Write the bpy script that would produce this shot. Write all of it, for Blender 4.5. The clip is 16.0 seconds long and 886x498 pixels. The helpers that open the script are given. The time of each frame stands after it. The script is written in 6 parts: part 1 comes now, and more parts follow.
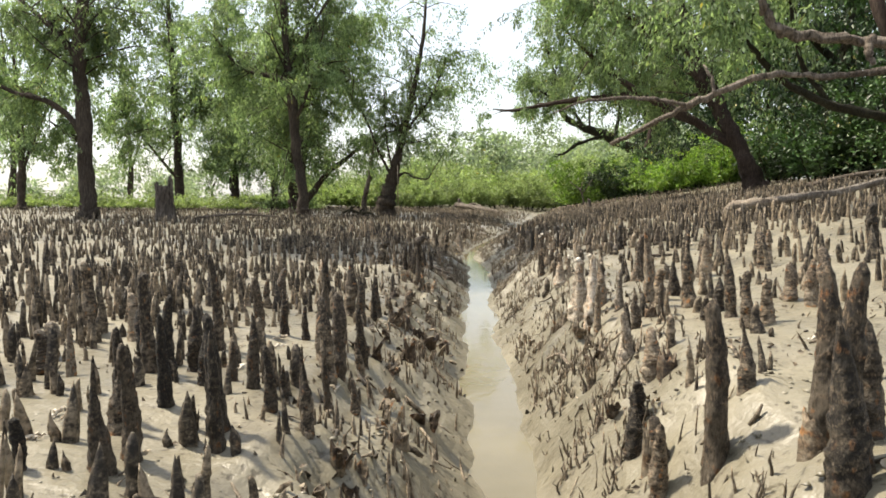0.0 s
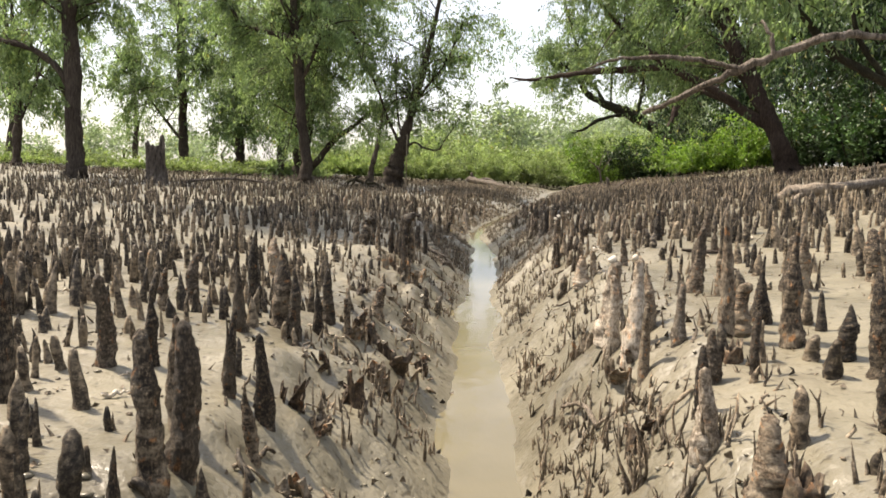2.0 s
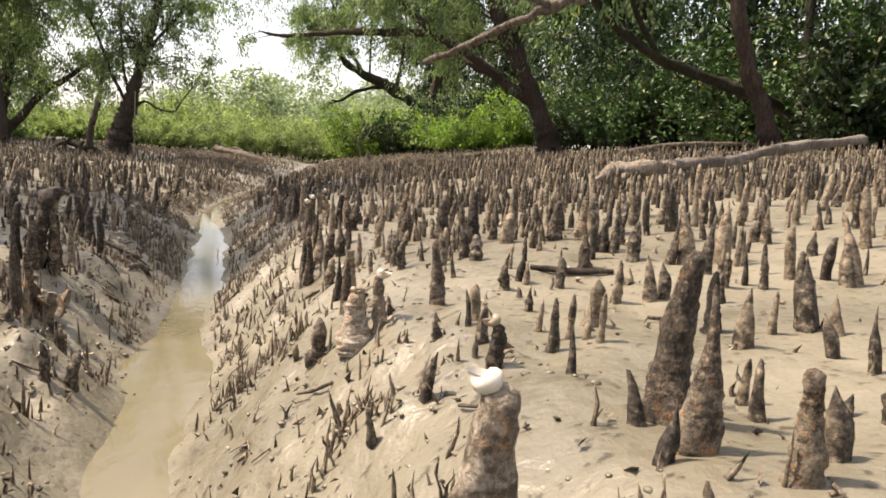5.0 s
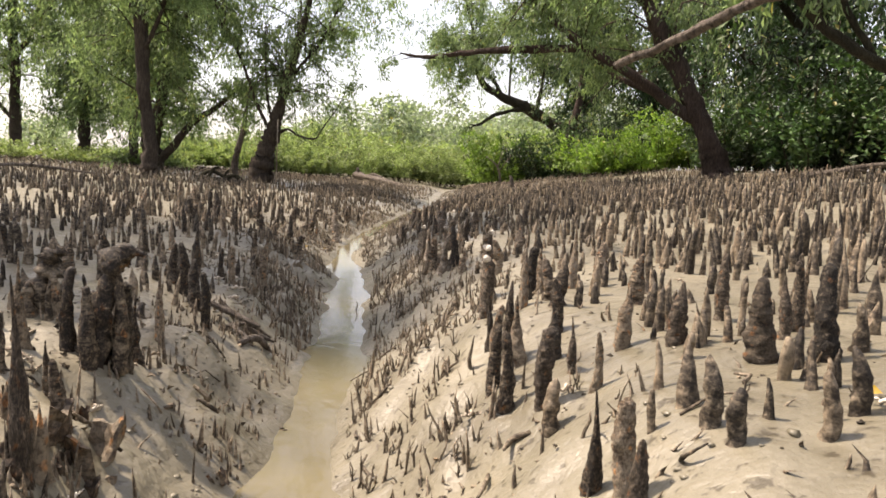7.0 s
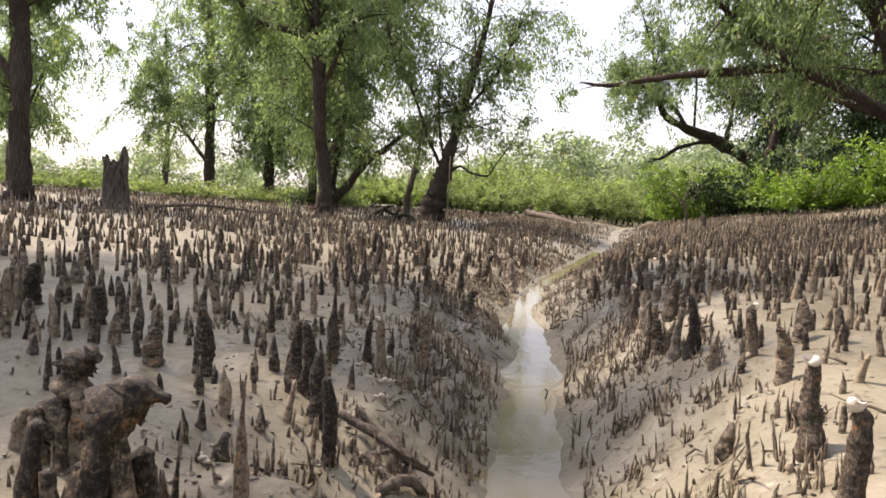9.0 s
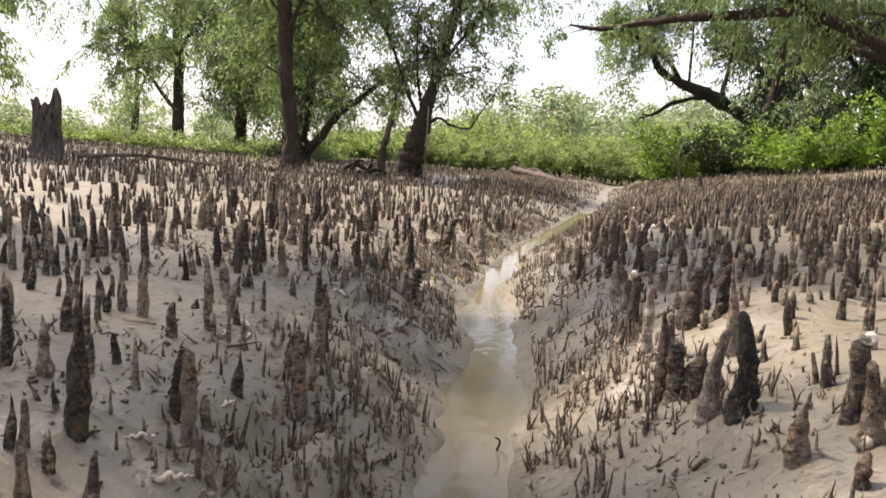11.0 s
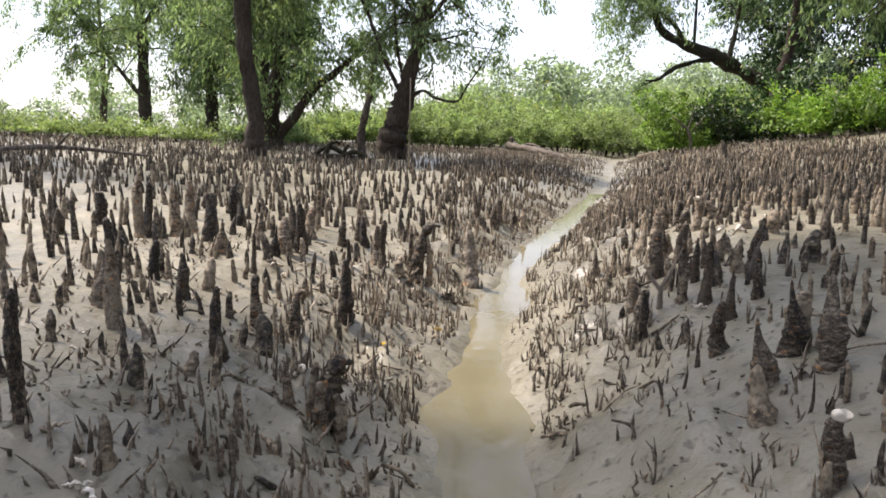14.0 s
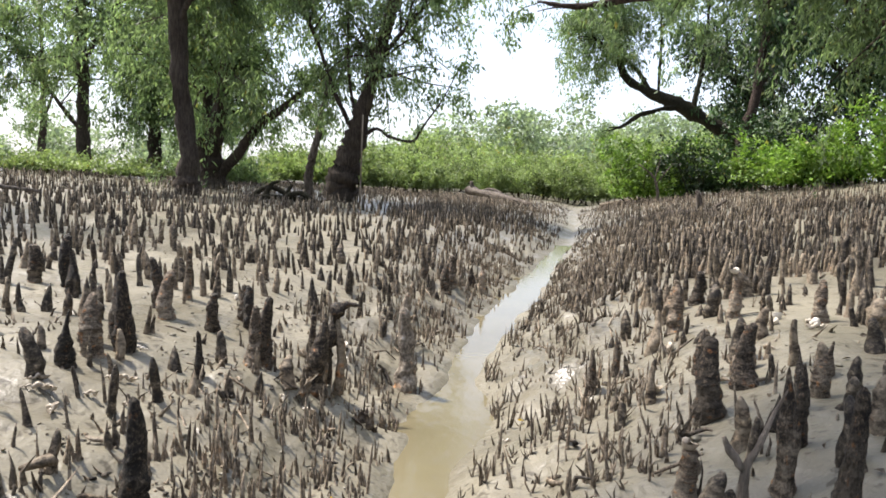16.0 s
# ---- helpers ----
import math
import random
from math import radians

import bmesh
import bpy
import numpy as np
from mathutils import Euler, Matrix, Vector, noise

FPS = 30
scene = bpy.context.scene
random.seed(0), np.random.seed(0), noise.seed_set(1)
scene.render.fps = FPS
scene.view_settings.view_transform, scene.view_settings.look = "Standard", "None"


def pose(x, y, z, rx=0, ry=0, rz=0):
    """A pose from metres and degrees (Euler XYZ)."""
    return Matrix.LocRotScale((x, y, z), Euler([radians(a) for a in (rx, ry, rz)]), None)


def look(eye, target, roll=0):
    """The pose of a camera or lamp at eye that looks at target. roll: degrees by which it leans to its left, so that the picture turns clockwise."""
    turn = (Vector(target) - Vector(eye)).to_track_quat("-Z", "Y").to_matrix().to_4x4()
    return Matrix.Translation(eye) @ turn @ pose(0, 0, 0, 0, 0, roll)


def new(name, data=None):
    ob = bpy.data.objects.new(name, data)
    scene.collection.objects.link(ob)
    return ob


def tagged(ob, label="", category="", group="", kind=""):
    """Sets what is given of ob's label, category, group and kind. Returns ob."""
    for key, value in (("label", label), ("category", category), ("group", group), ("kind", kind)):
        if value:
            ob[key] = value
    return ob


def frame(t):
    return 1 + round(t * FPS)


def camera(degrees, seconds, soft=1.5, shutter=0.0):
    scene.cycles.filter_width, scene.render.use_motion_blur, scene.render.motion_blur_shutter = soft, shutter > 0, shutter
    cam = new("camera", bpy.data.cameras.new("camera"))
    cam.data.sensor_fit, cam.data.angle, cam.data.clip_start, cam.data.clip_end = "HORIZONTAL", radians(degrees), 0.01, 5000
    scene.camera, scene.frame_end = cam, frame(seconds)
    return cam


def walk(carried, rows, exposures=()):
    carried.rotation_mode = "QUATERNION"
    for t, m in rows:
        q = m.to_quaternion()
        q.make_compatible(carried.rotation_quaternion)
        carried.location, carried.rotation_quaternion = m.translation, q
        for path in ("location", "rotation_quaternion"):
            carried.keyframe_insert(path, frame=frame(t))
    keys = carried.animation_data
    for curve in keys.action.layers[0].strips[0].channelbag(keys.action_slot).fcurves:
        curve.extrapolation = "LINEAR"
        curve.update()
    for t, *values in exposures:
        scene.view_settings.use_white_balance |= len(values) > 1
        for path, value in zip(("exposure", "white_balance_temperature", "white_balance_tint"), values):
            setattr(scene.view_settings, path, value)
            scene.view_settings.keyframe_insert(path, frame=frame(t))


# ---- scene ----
cam = camera(60.4, 16.0, soft=1.7)
PATH = [
    (0, (0.436, 0.773, 0.706), (0.418, 2.768, 0.568), -1.6),
    (0.5, (0.428, 0.965, 0.7), (0.366, 2.961, 0.599), -3.2),
    (1, (0.47, 1.201, 0.691), (0.391, 3.196, 0.57), 0.9),
    (1.5, (0.495, 1.389, 0.691), (0.427, 3.382, 0.537), 1.4),
    (2, (0.52, 1.614, 0.681), (0.47, 3.603, 0.475), 0.7),
    (2.5, (0.57, 1.858, 0.683), (0.609, 3.847, 0.476), 2.5),
    (3, (0.591, 2.069, 0.677), (0.757, 4.054, 0.496), 3.2),
    (3.5, (0.612, 2.281, 0.658), (0.907, 4.248, 0.451), 3.0),
    (3.7, (0.63, 2.366, 0.646), (0.994, 4.317, 0.401), 3.3),
    (5.8, (0.722, 3.407, 0.622), (1.319, 5.3, 0.375), 2.7),
    (6, (0.706, 3.485, 0.627), (1.222, 5.402, 0.386), 0.8),
    (6.5, (0.719, 3.744, 0.621), (1.111, 5.692, 0.391), 0.9),
    (7, (0.707, 3.957, 0.632), (0.943, 5.932, 0.426), 2.2),
    (7.5, (0.661, 4.165, 0.64), (0.73, 6.153, 0.431), -1.5),
    (8, (0.643, 4.367, 0.656), (0.562, 6.353, 0.435), 0.2),
    (8.5, (0.642, 4.576, 0.663), (0.47, 6.564, 0.527), 1.4),
    (8.7, (0.637, 4.665, 0.656), (0.43, 6.651, 0.538), 2.0),
    (10.8, (0.703, 5.632, 0.628), (0.519, 7.607, 0.37), 0.6),
    (11, (0.731, 5.724, 0.625), (0.559, 7.703, 0.387), 2.6),
    (11.5, (0.725, 5.956, 0.61), (0.64, 7.941, 0.382), 1.3),
    (12, (0.704, 6.174, 0.606), (0.589, 8.157, 0.378), -0.5),
    (12.5, (0.726, 6.436, 0.592), (0.576, 8.418, 0.365), 0.8),
    (13, (0.696, 6.683, 0.589), (0.539, 8.659, 0.32), -0.9),
    (13.5, (0.69, 6.929, 0.589), (0.555, 8.894, 0.243), 0.9),
    (14, (0.707, 7.167, 0.614), (0.543, 9.139, 0.321), 0.3),
    (14.5, (0.709, 7.417, 0.619), (0.534, 9.398, 0.408), -0.3),
    (15, (0.717, 7.659, 0.624), (0.538, 9.64, 0.417), -0.2),
    (15.5, (0.736, 7.9, 0.625), (0.561, 9.88, 0.405), 1.5),
    (16, (0.728, 8.111, 0.596), (0.667, 10.102, 0.418), 1.7),
]
walk(cam, [(t, look(eye, target, roll)) for t, eye, target, roll in PATH], [(0, 1.13, 6750, 9), (3, 1.13, 7100, 16), (6, 1.19, 7150, 18), (8, 1.18, 7000, 20), (11, 1.22, 6850, 21), (16, 1.2, 6120, 14)])

# ---- world, sun, exposure ----
SUN_FROM = Vector((-0.80, 0.42, 1.55)).normalized()
world = bpy.data.worlds.new("sky")
scene.world = world
world.use_nodes = True
wn = world.node_tree.nodes
sky = wn.new("ShaderNodeTexSky")
sky.sky_type, sky.sun_disc = "NISHITA", False
sky.sun_elevation = math.asin(SUN_FROM.z)
sky.sun_rotation = math.atan2(SUN_FROM.x, SUN_FROM.y)
sky.air_density, sky.dust_density, sky.ozone_density = 1.0, 2.4, 0.9
wn["Background"].inputs["Strength"].default_value = 0.136
# thin bright haze over the whole sky
veil = wn.new("ShaderNodeMix")
veil.data_type = "RGBA"
veil.inputs[0].default_value = 0.5
veil.inputs[7].default_value = (4.45, 4.58, 4.72, 1)
world.node_tree.links.new(sky.outputs["Color"], veil.inputs[6])
world.node_tree.links.new(veil.outputs[2], wn["Background"].inputs["Color"])
sun = new("sun", bpy.data.lights.new("sun", "SUN"))
sun.data.energy, sun.data.angle, sun.data.color = 4.6, radians(3.0), (1.0, 0.915, 0.78)
sun.matrix_world = look(SUN_FROM * 60, (0, 0, 0))


# ---- materials ----
def material(name, rough=0.8, spec=0.3):
    m = bpy.data.materials.new(name)
    m.use_nodes = True
    b = m.node_tree.nodes["Principled BSDF"]
    b.inputs["Roughness"].default_value = rough
    b.inputs["Specular IOR Level"].default_value = spec
    return m, m.node_tree.nodes, m.node_tree.links, b


def noise_node(n, l, scale, detail=5, rough=0.6, coord="Object", stretch=None):
    tc = n.new("ShaderNodeTexCoord")
    out = tc.outputs[coord]
    if stretch:
        mp = n.new("ShaderNodeMapping")
        mp.inputs["Scale"].default_value = stretch
        l.new(out, mp.inputs["Vector"])
        out = mp.outputs["Vector"]
    t = n.new("ShaderNodeTexNoise")
    t.inputs["Scale"].default_value, t.inputs["Detail"].default_value, t.inputs["Roughness"].default_value = scale, detail, rough
    l.new(out, t.inputs["Vector"])
    return t


def ramp(n, l, fac, stops):
    r = n.new("ShaderNodeValToRGB")
    while len(r.color_ramp.elements) < len(stops):
        r.color_ramp.elements.new(0.5)
    for e, (p, c) in zip(r.color_ramp.elements, stops):
        e.position, e.color = p, (*c, 1)
    l.new(fac, r.inputs["Fac"])
    return r.outputs["Color"]


def mix(n, l, fac, a, b, how="MIX"):
    m = n.new("ShaderNodeMix")
    m.data_type, m.blend_type = "RGBA", how
    for s, v in ((0, fac), (6, a), (7, b)):
        if isinstance(v, (int, float)):
            m.inputs[s].default_value = v
        elif isinstance(v, tuple):
            m.inputs[s].default_value = (*v, 1)
        else:
            l.new(v, m.inputs[s])
    return m.outputs[2]


def bump(n, l, b, height, strength, dist):
    k = n.new("ShaderNodeBump")
    k.inputs["Strength"].default_value, k.inputs["Distance"].default_value = strength, dist
    l.new(height, k.inputs["Height"])
    l.new(k.outputs["Normal"], b.inputs["Normal"])
    return k


def mud_material():
    m, n, l, b = material("mud", 0.4, 0.48)
    big = noise_node(n, l, 0.9, 5, 0.6)
    wet = noise_node(n, l, 2.2, 5, 0.6)
    mid = noise_node(n, l, 8, 4, 0.5)
    fine = noise_node(n, l, 48, 4, 0.55)
    base = ramp(n, l, big.outputs["Fac"], [(0.3, (0.138, 0.123, 0.087)), (0.5, (0.166, 0.149, 0.107)), (0.72, (0.196, 0.177, 0.13))])
    spots = ramp(n, l, mid.outputs["Fac"], [(0.28, (0.7, 0.68, 0.64)), (0.42, (0.96, 0.96, 0.95)), (0.62, (1.02, 1.02, 1.0)), (0.8, (1.1, 1.09, 1.07))])
    # scattered dark crumbs and worm casts
    specks = ramp(n, l, fine.outputs["Fac"], [(0.345, (0.3, 0.27, 0.22)), (0.4, (0.95, 0.95, 0.95)), (0.68, (1.0, 1.0, 1.0)), (0.76, (1.16, 1.15, 1.12))])
    damp = ramp(n, l, wet.outputs["Fac"], [(0.36, (0.8, 0.8, 0.8)), (0.6, (1.06, 1.06, 1.05))])
    c = mix(n, l, 1.0, mix(n, l, 1.0, base, spots, "MULTIPLY"), damp, "MULTIPLY")
    grit = noise_node(n, l, 190, 3, 0.6)
    grains = ramp(n, l, grit.outputs["Fac"], [(0.34, (0.78, 0.76, 0.73)), (0.46, (0.98, 0.98, 0.98)), (0.58, (1.0, 1.0, 1.0)), (0.7, (1.12, 1.11, 1.1))])
    c = mix(n, l, 0.8, c, specks, "MULTIPLY")
    l.new(mix(n, l, 0.35, c, grains, "MULTIPLY"), b.inputs["Base Color"])
    # a film of water lies on the lower, darker patches
    r = n.new("ShaderNodeMapRange")
    r.inputs["From Min"].default_value, r.inputs["From Max"].default_value = 0.36, 0.62
    r.inputs["To Min"].default_value, r.inputs["To Max"].default_value = 0.34, 0.56
    l.new(wet.outputs["Fac"], r.inputs["Value"])
    l.new(r.outputs["Result"], b.inputs["Roughness"])
    a = n.new("ShaderNodeMath")
    a.operation = "MULTIPLY_ADD"
    a.inputs[1].default_value = 7.0
    l.new(mid.outputs["Fac"], a.inputs[0])
    pits = n.new("ShaderNodeMath")
    pits.operation = "MULTIPLY_ADD"
    pits.inputs[1].default_value = 1.9
    l.new(fine.outputs["Fac"], pits.inputs[0])
    half = n.new("ShaderNodeMath")
    half.operation = "MULTIPLY"
    half.inputs[1].default_value = 0.1
    l.new(grit.outputs["Fac"], half.inputs[0])
    l.new(half.outputs["Value"], pits.inputs[2])
    l.new(pits.outputs["Value"], a.inputs[2])
    bump(n, l, b, a.outputs["Value"], 0.8, 0.0028)
    return m


def root_material(name, dark, brown, light, mudc, per, scale, lump=0.004):
    m, n, l, b = material(name, 0.62, 0.3)
    mot = noise_node(n, l, scale, 8, 0.72, stretch=((1.6, 1.6, 0.9) if per == "object" else None))
    patch = noise_node(n, l, scale * 0.17, 5, 0.65, stretch=(0.6, 0.6, 1.6))
    ridge = noise_node(n, l, scale * 0.5, 5, 0.7, stretch=(0.9, 0.9, 1.2))
    both = n.new("ShaderNodeMath")
    both.operation = "ADD"
    l.new(mot.outputs["Fac"], both.inputs[0])
    l.new(ridge.outputs["Fac"], both.inputs[1])
    half = n.new("ShaderNodeMath")
    half.operation = "MULTIPLY"
    half.inputs[1].default_value = 0.5
    l.new(both.outputs["Value"], half.inputs[0])
    body = ramp(n, l, half.outputs["Value"], [(0.45, dark), (0.525, brown), (0.585, light), (0.65, tuple(min(0.6, v * 2.4) for v in light))])
    if per == "island":
        g = n.new("ShaderNodeNewGeometry")
        rnd = g.outputs["Random Per Island"]
    else:
        g = n.new("ShaderNodeObjectInfo")
        rnd = g.outputs["Random"]
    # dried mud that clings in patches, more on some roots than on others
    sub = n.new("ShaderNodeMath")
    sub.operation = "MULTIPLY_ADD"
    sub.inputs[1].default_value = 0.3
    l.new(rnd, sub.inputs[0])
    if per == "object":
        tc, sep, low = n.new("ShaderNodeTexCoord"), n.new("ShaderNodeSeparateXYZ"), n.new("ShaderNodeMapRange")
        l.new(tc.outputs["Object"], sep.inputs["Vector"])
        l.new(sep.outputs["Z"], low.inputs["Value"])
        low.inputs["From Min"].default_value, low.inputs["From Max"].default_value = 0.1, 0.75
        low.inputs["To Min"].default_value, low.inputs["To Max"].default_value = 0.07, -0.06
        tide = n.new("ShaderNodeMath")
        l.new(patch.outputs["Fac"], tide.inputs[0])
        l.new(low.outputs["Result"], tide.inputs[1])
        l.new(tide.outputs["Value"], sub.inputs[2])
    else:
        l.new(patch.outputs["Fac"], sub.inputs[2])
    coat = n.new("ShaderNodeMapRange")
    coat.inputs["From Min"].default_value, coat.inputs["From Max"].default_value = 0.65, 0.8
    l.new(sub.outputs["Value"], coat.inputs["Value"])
    tint = ramp(n, l, rnd, [(0.0, (0.55, 0.54, 0.53)), (0.5, (0.9, 0.9, 0.9)), (0.85, (1.25, 1.15, 1.05)), (1.0, (1.6, 1.4, 1.2))])
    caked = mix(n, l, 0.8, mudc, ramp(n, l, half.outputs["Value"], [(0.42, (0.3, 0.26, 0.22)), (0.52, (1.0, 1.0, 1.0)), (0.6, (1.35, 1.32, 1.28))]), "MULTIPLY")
    rust = noise_node(n, l, scale * 0.3, 2, 0.4)
    warm = ramp(n, l, rust.outputs["Fac"], [(0.62, (1, 1, 1)), (0.72, (1.7, 1.05, 0.6))] if per == "object" else [(0.7, (1, 1, 1)), (0.8, (1.3, 1.0, 0.75))])
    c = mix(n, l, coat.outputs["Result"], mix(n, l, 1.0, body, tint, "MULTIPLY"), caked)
    l.new(mix(n, l, 1.0, c, warm, "MULTIPLY"), b.inputs["Base Color"])
    bump(n, l, b, half.outputs["Value"], 1.0, lump)
    return m


def bark_material(name, lo, hi, scale=14):
    m, n, l, b = material(name, 0.85, 0.2)
    streak = noise_node(n, l, scale, 7, 0.7, stretch=(3.5, 3.5, 0.7))
    patch = noise_node(n, l, 2.2, 5, 0.6)
    c = ramp(n, l, streak.outputs["Fac"], [(0.32, lo), (0.62, hi)])
    p = ramp(n, l, patch.outputs["Fac"], [(0.35, (0.65, 0.62, 0.6)), (0.6, (1.05, 1.05, 1.05))])
    l.new(mix(n, l, 1.0, c, p, "MULTIPLY"), b.inputs["Base Color"])
    bump(n, l, b, streak.outputs["Fac"], 1.0, 0.035)
    return m


def leaf_material(name, a, c, spread=0.35, glow=0.4):
    m, n, l, b = material(name, 0.5, 0.4)
    g = n.new("ShaderNodeNewGeometry")
    col = ramp(n, l, g.outputs["Random Per Island"], [(0.0, a), (0.62, c), (0.97, tuple(min(1, v * 1.5) for v in c)), (1.0, (0.22, 0.19, 0.05))])
    patch = noise_node(n, l, 0.7, 4, 0.55)
    v = ramp(n, l, patch.outputs["Fac"], [(0.35, (1 - spread,) * 3), (0.65, (1 + spread,) * 3)])
    col = mix(n, l, 1.0, col, v, "MULTIPLY")
    l.new(col, b.inputs["Base Color"])
    t = n.new("ShaderNodeBsdfTranslucent")
    l.new(mix(n, l, 1.0, col, (1.3, 1.38, 0.85), "MULTIPLY"), t.inputs["Color"])
    s = n.new("ShaderNodeMixShader")
    s.inputs["Fac"].default_value = glow
    l.new(b.outputs["BSDF"], s.inputs[1])
    l.new(t.outputs["BSDF"], s.inputs[2])
    l.new(s.outputs["Shader"], n["Material Output"].inputs["Surface"])
    return m


def water_material():
    m, n, l, b = material("muddy_water", 0.05, 0.42)
    murk = noise_node(n, l, 3.0, 4, 0.5)
    l.new(ramp(n, l, murk.outputs["Fac"], [(0.3, (0.118, 0.102, 0.06)), (0.7, (0.155, 0.134, 0.08))]), b.inputs["Base Color"])
    rip = noise_node(n, l, 26, 3, 0.5, stretch=(1.0, 0.55, 1.0))
    bump(n, l, b, rip.outputs["Fac"], 0.12, 0.009)
    b.inputs["IOR"].default_value = 1.33
    return m


def shell_material():
    m, n, l, b = material("shell", 0.45, 0.4)
    g = n.new("ShaderNodeObjectInfo")
    w = noise_node(n, l, 60, 4, 0.6)
    c = ramp(n, l, g.outputs["Random"], [(0.0, (0.74, 0.7, 0.62)), (0.5, (0.58, 0.52, 0.43)), (1.0, (0.3, 0.24, 0.17))])
    d = ramp(n, l, w.outputs["Fac"], [(0.35, (0.55, 0.5, 0.42)), (0.6, (1, 1, 1))])
    l.new(mix(n, l, 1.0, c, d, "MULTIPLY"), b.inputs["Base Color"])
    return m


MUD = mud_material()
ROOT = root_material("root_bark", (0.018, 0.014, 0.0095), (0.082, 0.065, 0.045), (0.22, 0.18, 0.127), (0.22, 0.178, 0.124), "island", 130)
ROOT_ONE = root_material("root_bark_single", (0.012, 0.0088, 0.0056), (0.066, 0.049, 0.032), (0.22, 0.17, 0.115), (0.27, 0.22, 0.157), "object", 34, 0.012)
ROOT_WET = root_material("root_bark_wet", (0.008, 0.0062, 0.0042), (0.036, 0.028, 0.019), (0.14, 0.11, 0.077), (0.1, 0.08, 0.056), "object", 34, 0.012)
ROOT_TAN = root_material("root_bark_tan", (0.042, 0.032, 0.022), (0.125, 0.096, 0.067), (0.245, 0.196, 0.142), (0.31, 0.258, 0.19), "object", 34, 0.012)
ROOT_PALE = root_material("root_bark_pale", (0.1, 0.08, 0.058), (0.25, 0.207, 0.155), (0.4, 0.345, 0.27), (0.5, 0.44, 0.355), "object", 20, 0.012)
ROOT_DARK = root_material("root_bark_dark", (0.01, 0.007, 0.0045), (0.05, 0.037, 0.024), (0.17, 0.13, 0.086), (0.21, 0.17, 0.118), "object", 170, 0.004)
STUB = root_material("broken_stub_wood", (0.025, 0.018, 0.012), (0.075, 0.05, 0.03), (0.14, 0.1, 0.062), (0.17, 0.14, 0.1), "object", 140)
SPIKE = root_material("thin_root_bark", (0.066, 0.052, 0.036), (0.147, 0.116, 0.081), (0.235, 0.192, 0.139), (0.265, 0.222, 0.164), "island", 170)
BARK = bark_material("grey_brown_bark", (0.022, 0.017, 0.013), (0.09, 0.072, 0.057))
BARK_RED = bark_material("reddish_brown_bark", (0.02, 0.014, 0.011), (0.085, 0.061, 0.049))
BARK_DARK = bark_material("dark_mossy_bark", (0.012, 0.011, 0.008), (0.05, 0.045, 0.026))
DEAD = bark_material("weathered_dead_wood", (0.018, 0.014, 0.011), (0.19, 0.162, 0.136), 11)
LIMBWOOD = bark_material("bleached_dead_limb", (0.022, 0.017, 0.013), (0.25, 0.21, 0.172), 13)
GREYWOOD = bark_material("grey_fallen_wood", (0.1, 0.085, 0.07), (0.36, 0.32, 0.27), 16)
LOGWOOD = bark_material("bleached_driftwood", (0.17, 0.14, 0.11), (0.45, 0.38, 0.3), 22)
LEAF_TREE = leaf_material("willowy_leaf", (0.085, 0.13, 0.062), (0.165, 0.222, 0.118), 0.45, 0.55)
# green darkened to carry the deep shade of the higher bank
LEAF_SHADE = leaf_material("shade_darkened_leaf", (0.01, 0.024, 0.008), (0.038, 0.078, 0.021), 0.65, 0.13)
LEAF_BUSH = leaf_material("bright_bush_leaf", (0.07, 0.132, 0.02), (0.13, 0.21, 0.037))
# distance haze is mixed into these two leaf colours: paler and greyer
LEAF_FAR_HAZED = leaf_material("hazed_far_bush_leaf", (0.12, 0.165, 0.06), (0.175, 0.226, 0.095), 0.45, 0.42)
LEAF_WOODS_HAZED = leaf_material("hazed_far_woods_leaf", (0.17, 0.215, 0.145), (0.21, 0.26, 0.18), 0.25, 0.5)
YELLOW = leaf_material("fallen_yellow_leaf", (0.33, 0.22, 0.03), (0.4, 0.27, 0.045))
WATER = water_material()
SHELL = shell_material()


# ---- mesh helpers ----
def mesh_object(name, verts, faces, mat, smooth=True, parent=None):
    me = bpy.data.meshes.new(name)
    verts = np.asarray(verts, np.float32)
    if isinstance(faces, np.ndarray):
        k = faces.shape[1]
        me.vertices.add(len(verts))
        me.vertices.foreach_set("co", verts.ravel())
        me.loops.add(faces.size)
        me.loops.foreach_set("vertex_index", faces.ravel().astype(np.int32))
        me.polygons.add(len(faces))
        me.polygons.foreach_set("loop_start", np.arange(0, faces.size, k, dtype=np.int32))
        me.update(calc_edges=True)
        me.validate()
    else:
        me.from_pydata([tuple(map(float, v)) for v in verts], [], faces)
    if smooth:
        me.polygons.foreach_set("use_smooth", np.ones(len(me.polygons), bool))
    me.materials.append(mat)
    ob = new(name, me)
    ob.parent = parent
    return ob


def value_noise(x, y, seed=0):
    xi, yi = np.floor(x).astype(np.int64), np.floor(y).astype(np.int64)
    fx, fy = x - xi, y - yi
    fx, fy = fx * fx * (3 - 2 * fx), fy * fy * (3 - 2 * fy)

    def h(a, b):
        k = (a * 374761393 + b * 668265263 + seed * 974634777) & 0x7FFFFFFF
        k = ((k ^ (k >> 13)) * 1274126177) & 0x7FFFFFFF
        return ((k ^ (k >> 16)) & 0xFFFF) / 65535.0 * 2 - 1
    return (h(xi, yi) * (1 - fx) + h(xi + 1, yi) * fx) * (1 - fy) + (h(xi, yi + 1) * (1 - fx) + h(xi + 1, yi + 1) * fx) * fy


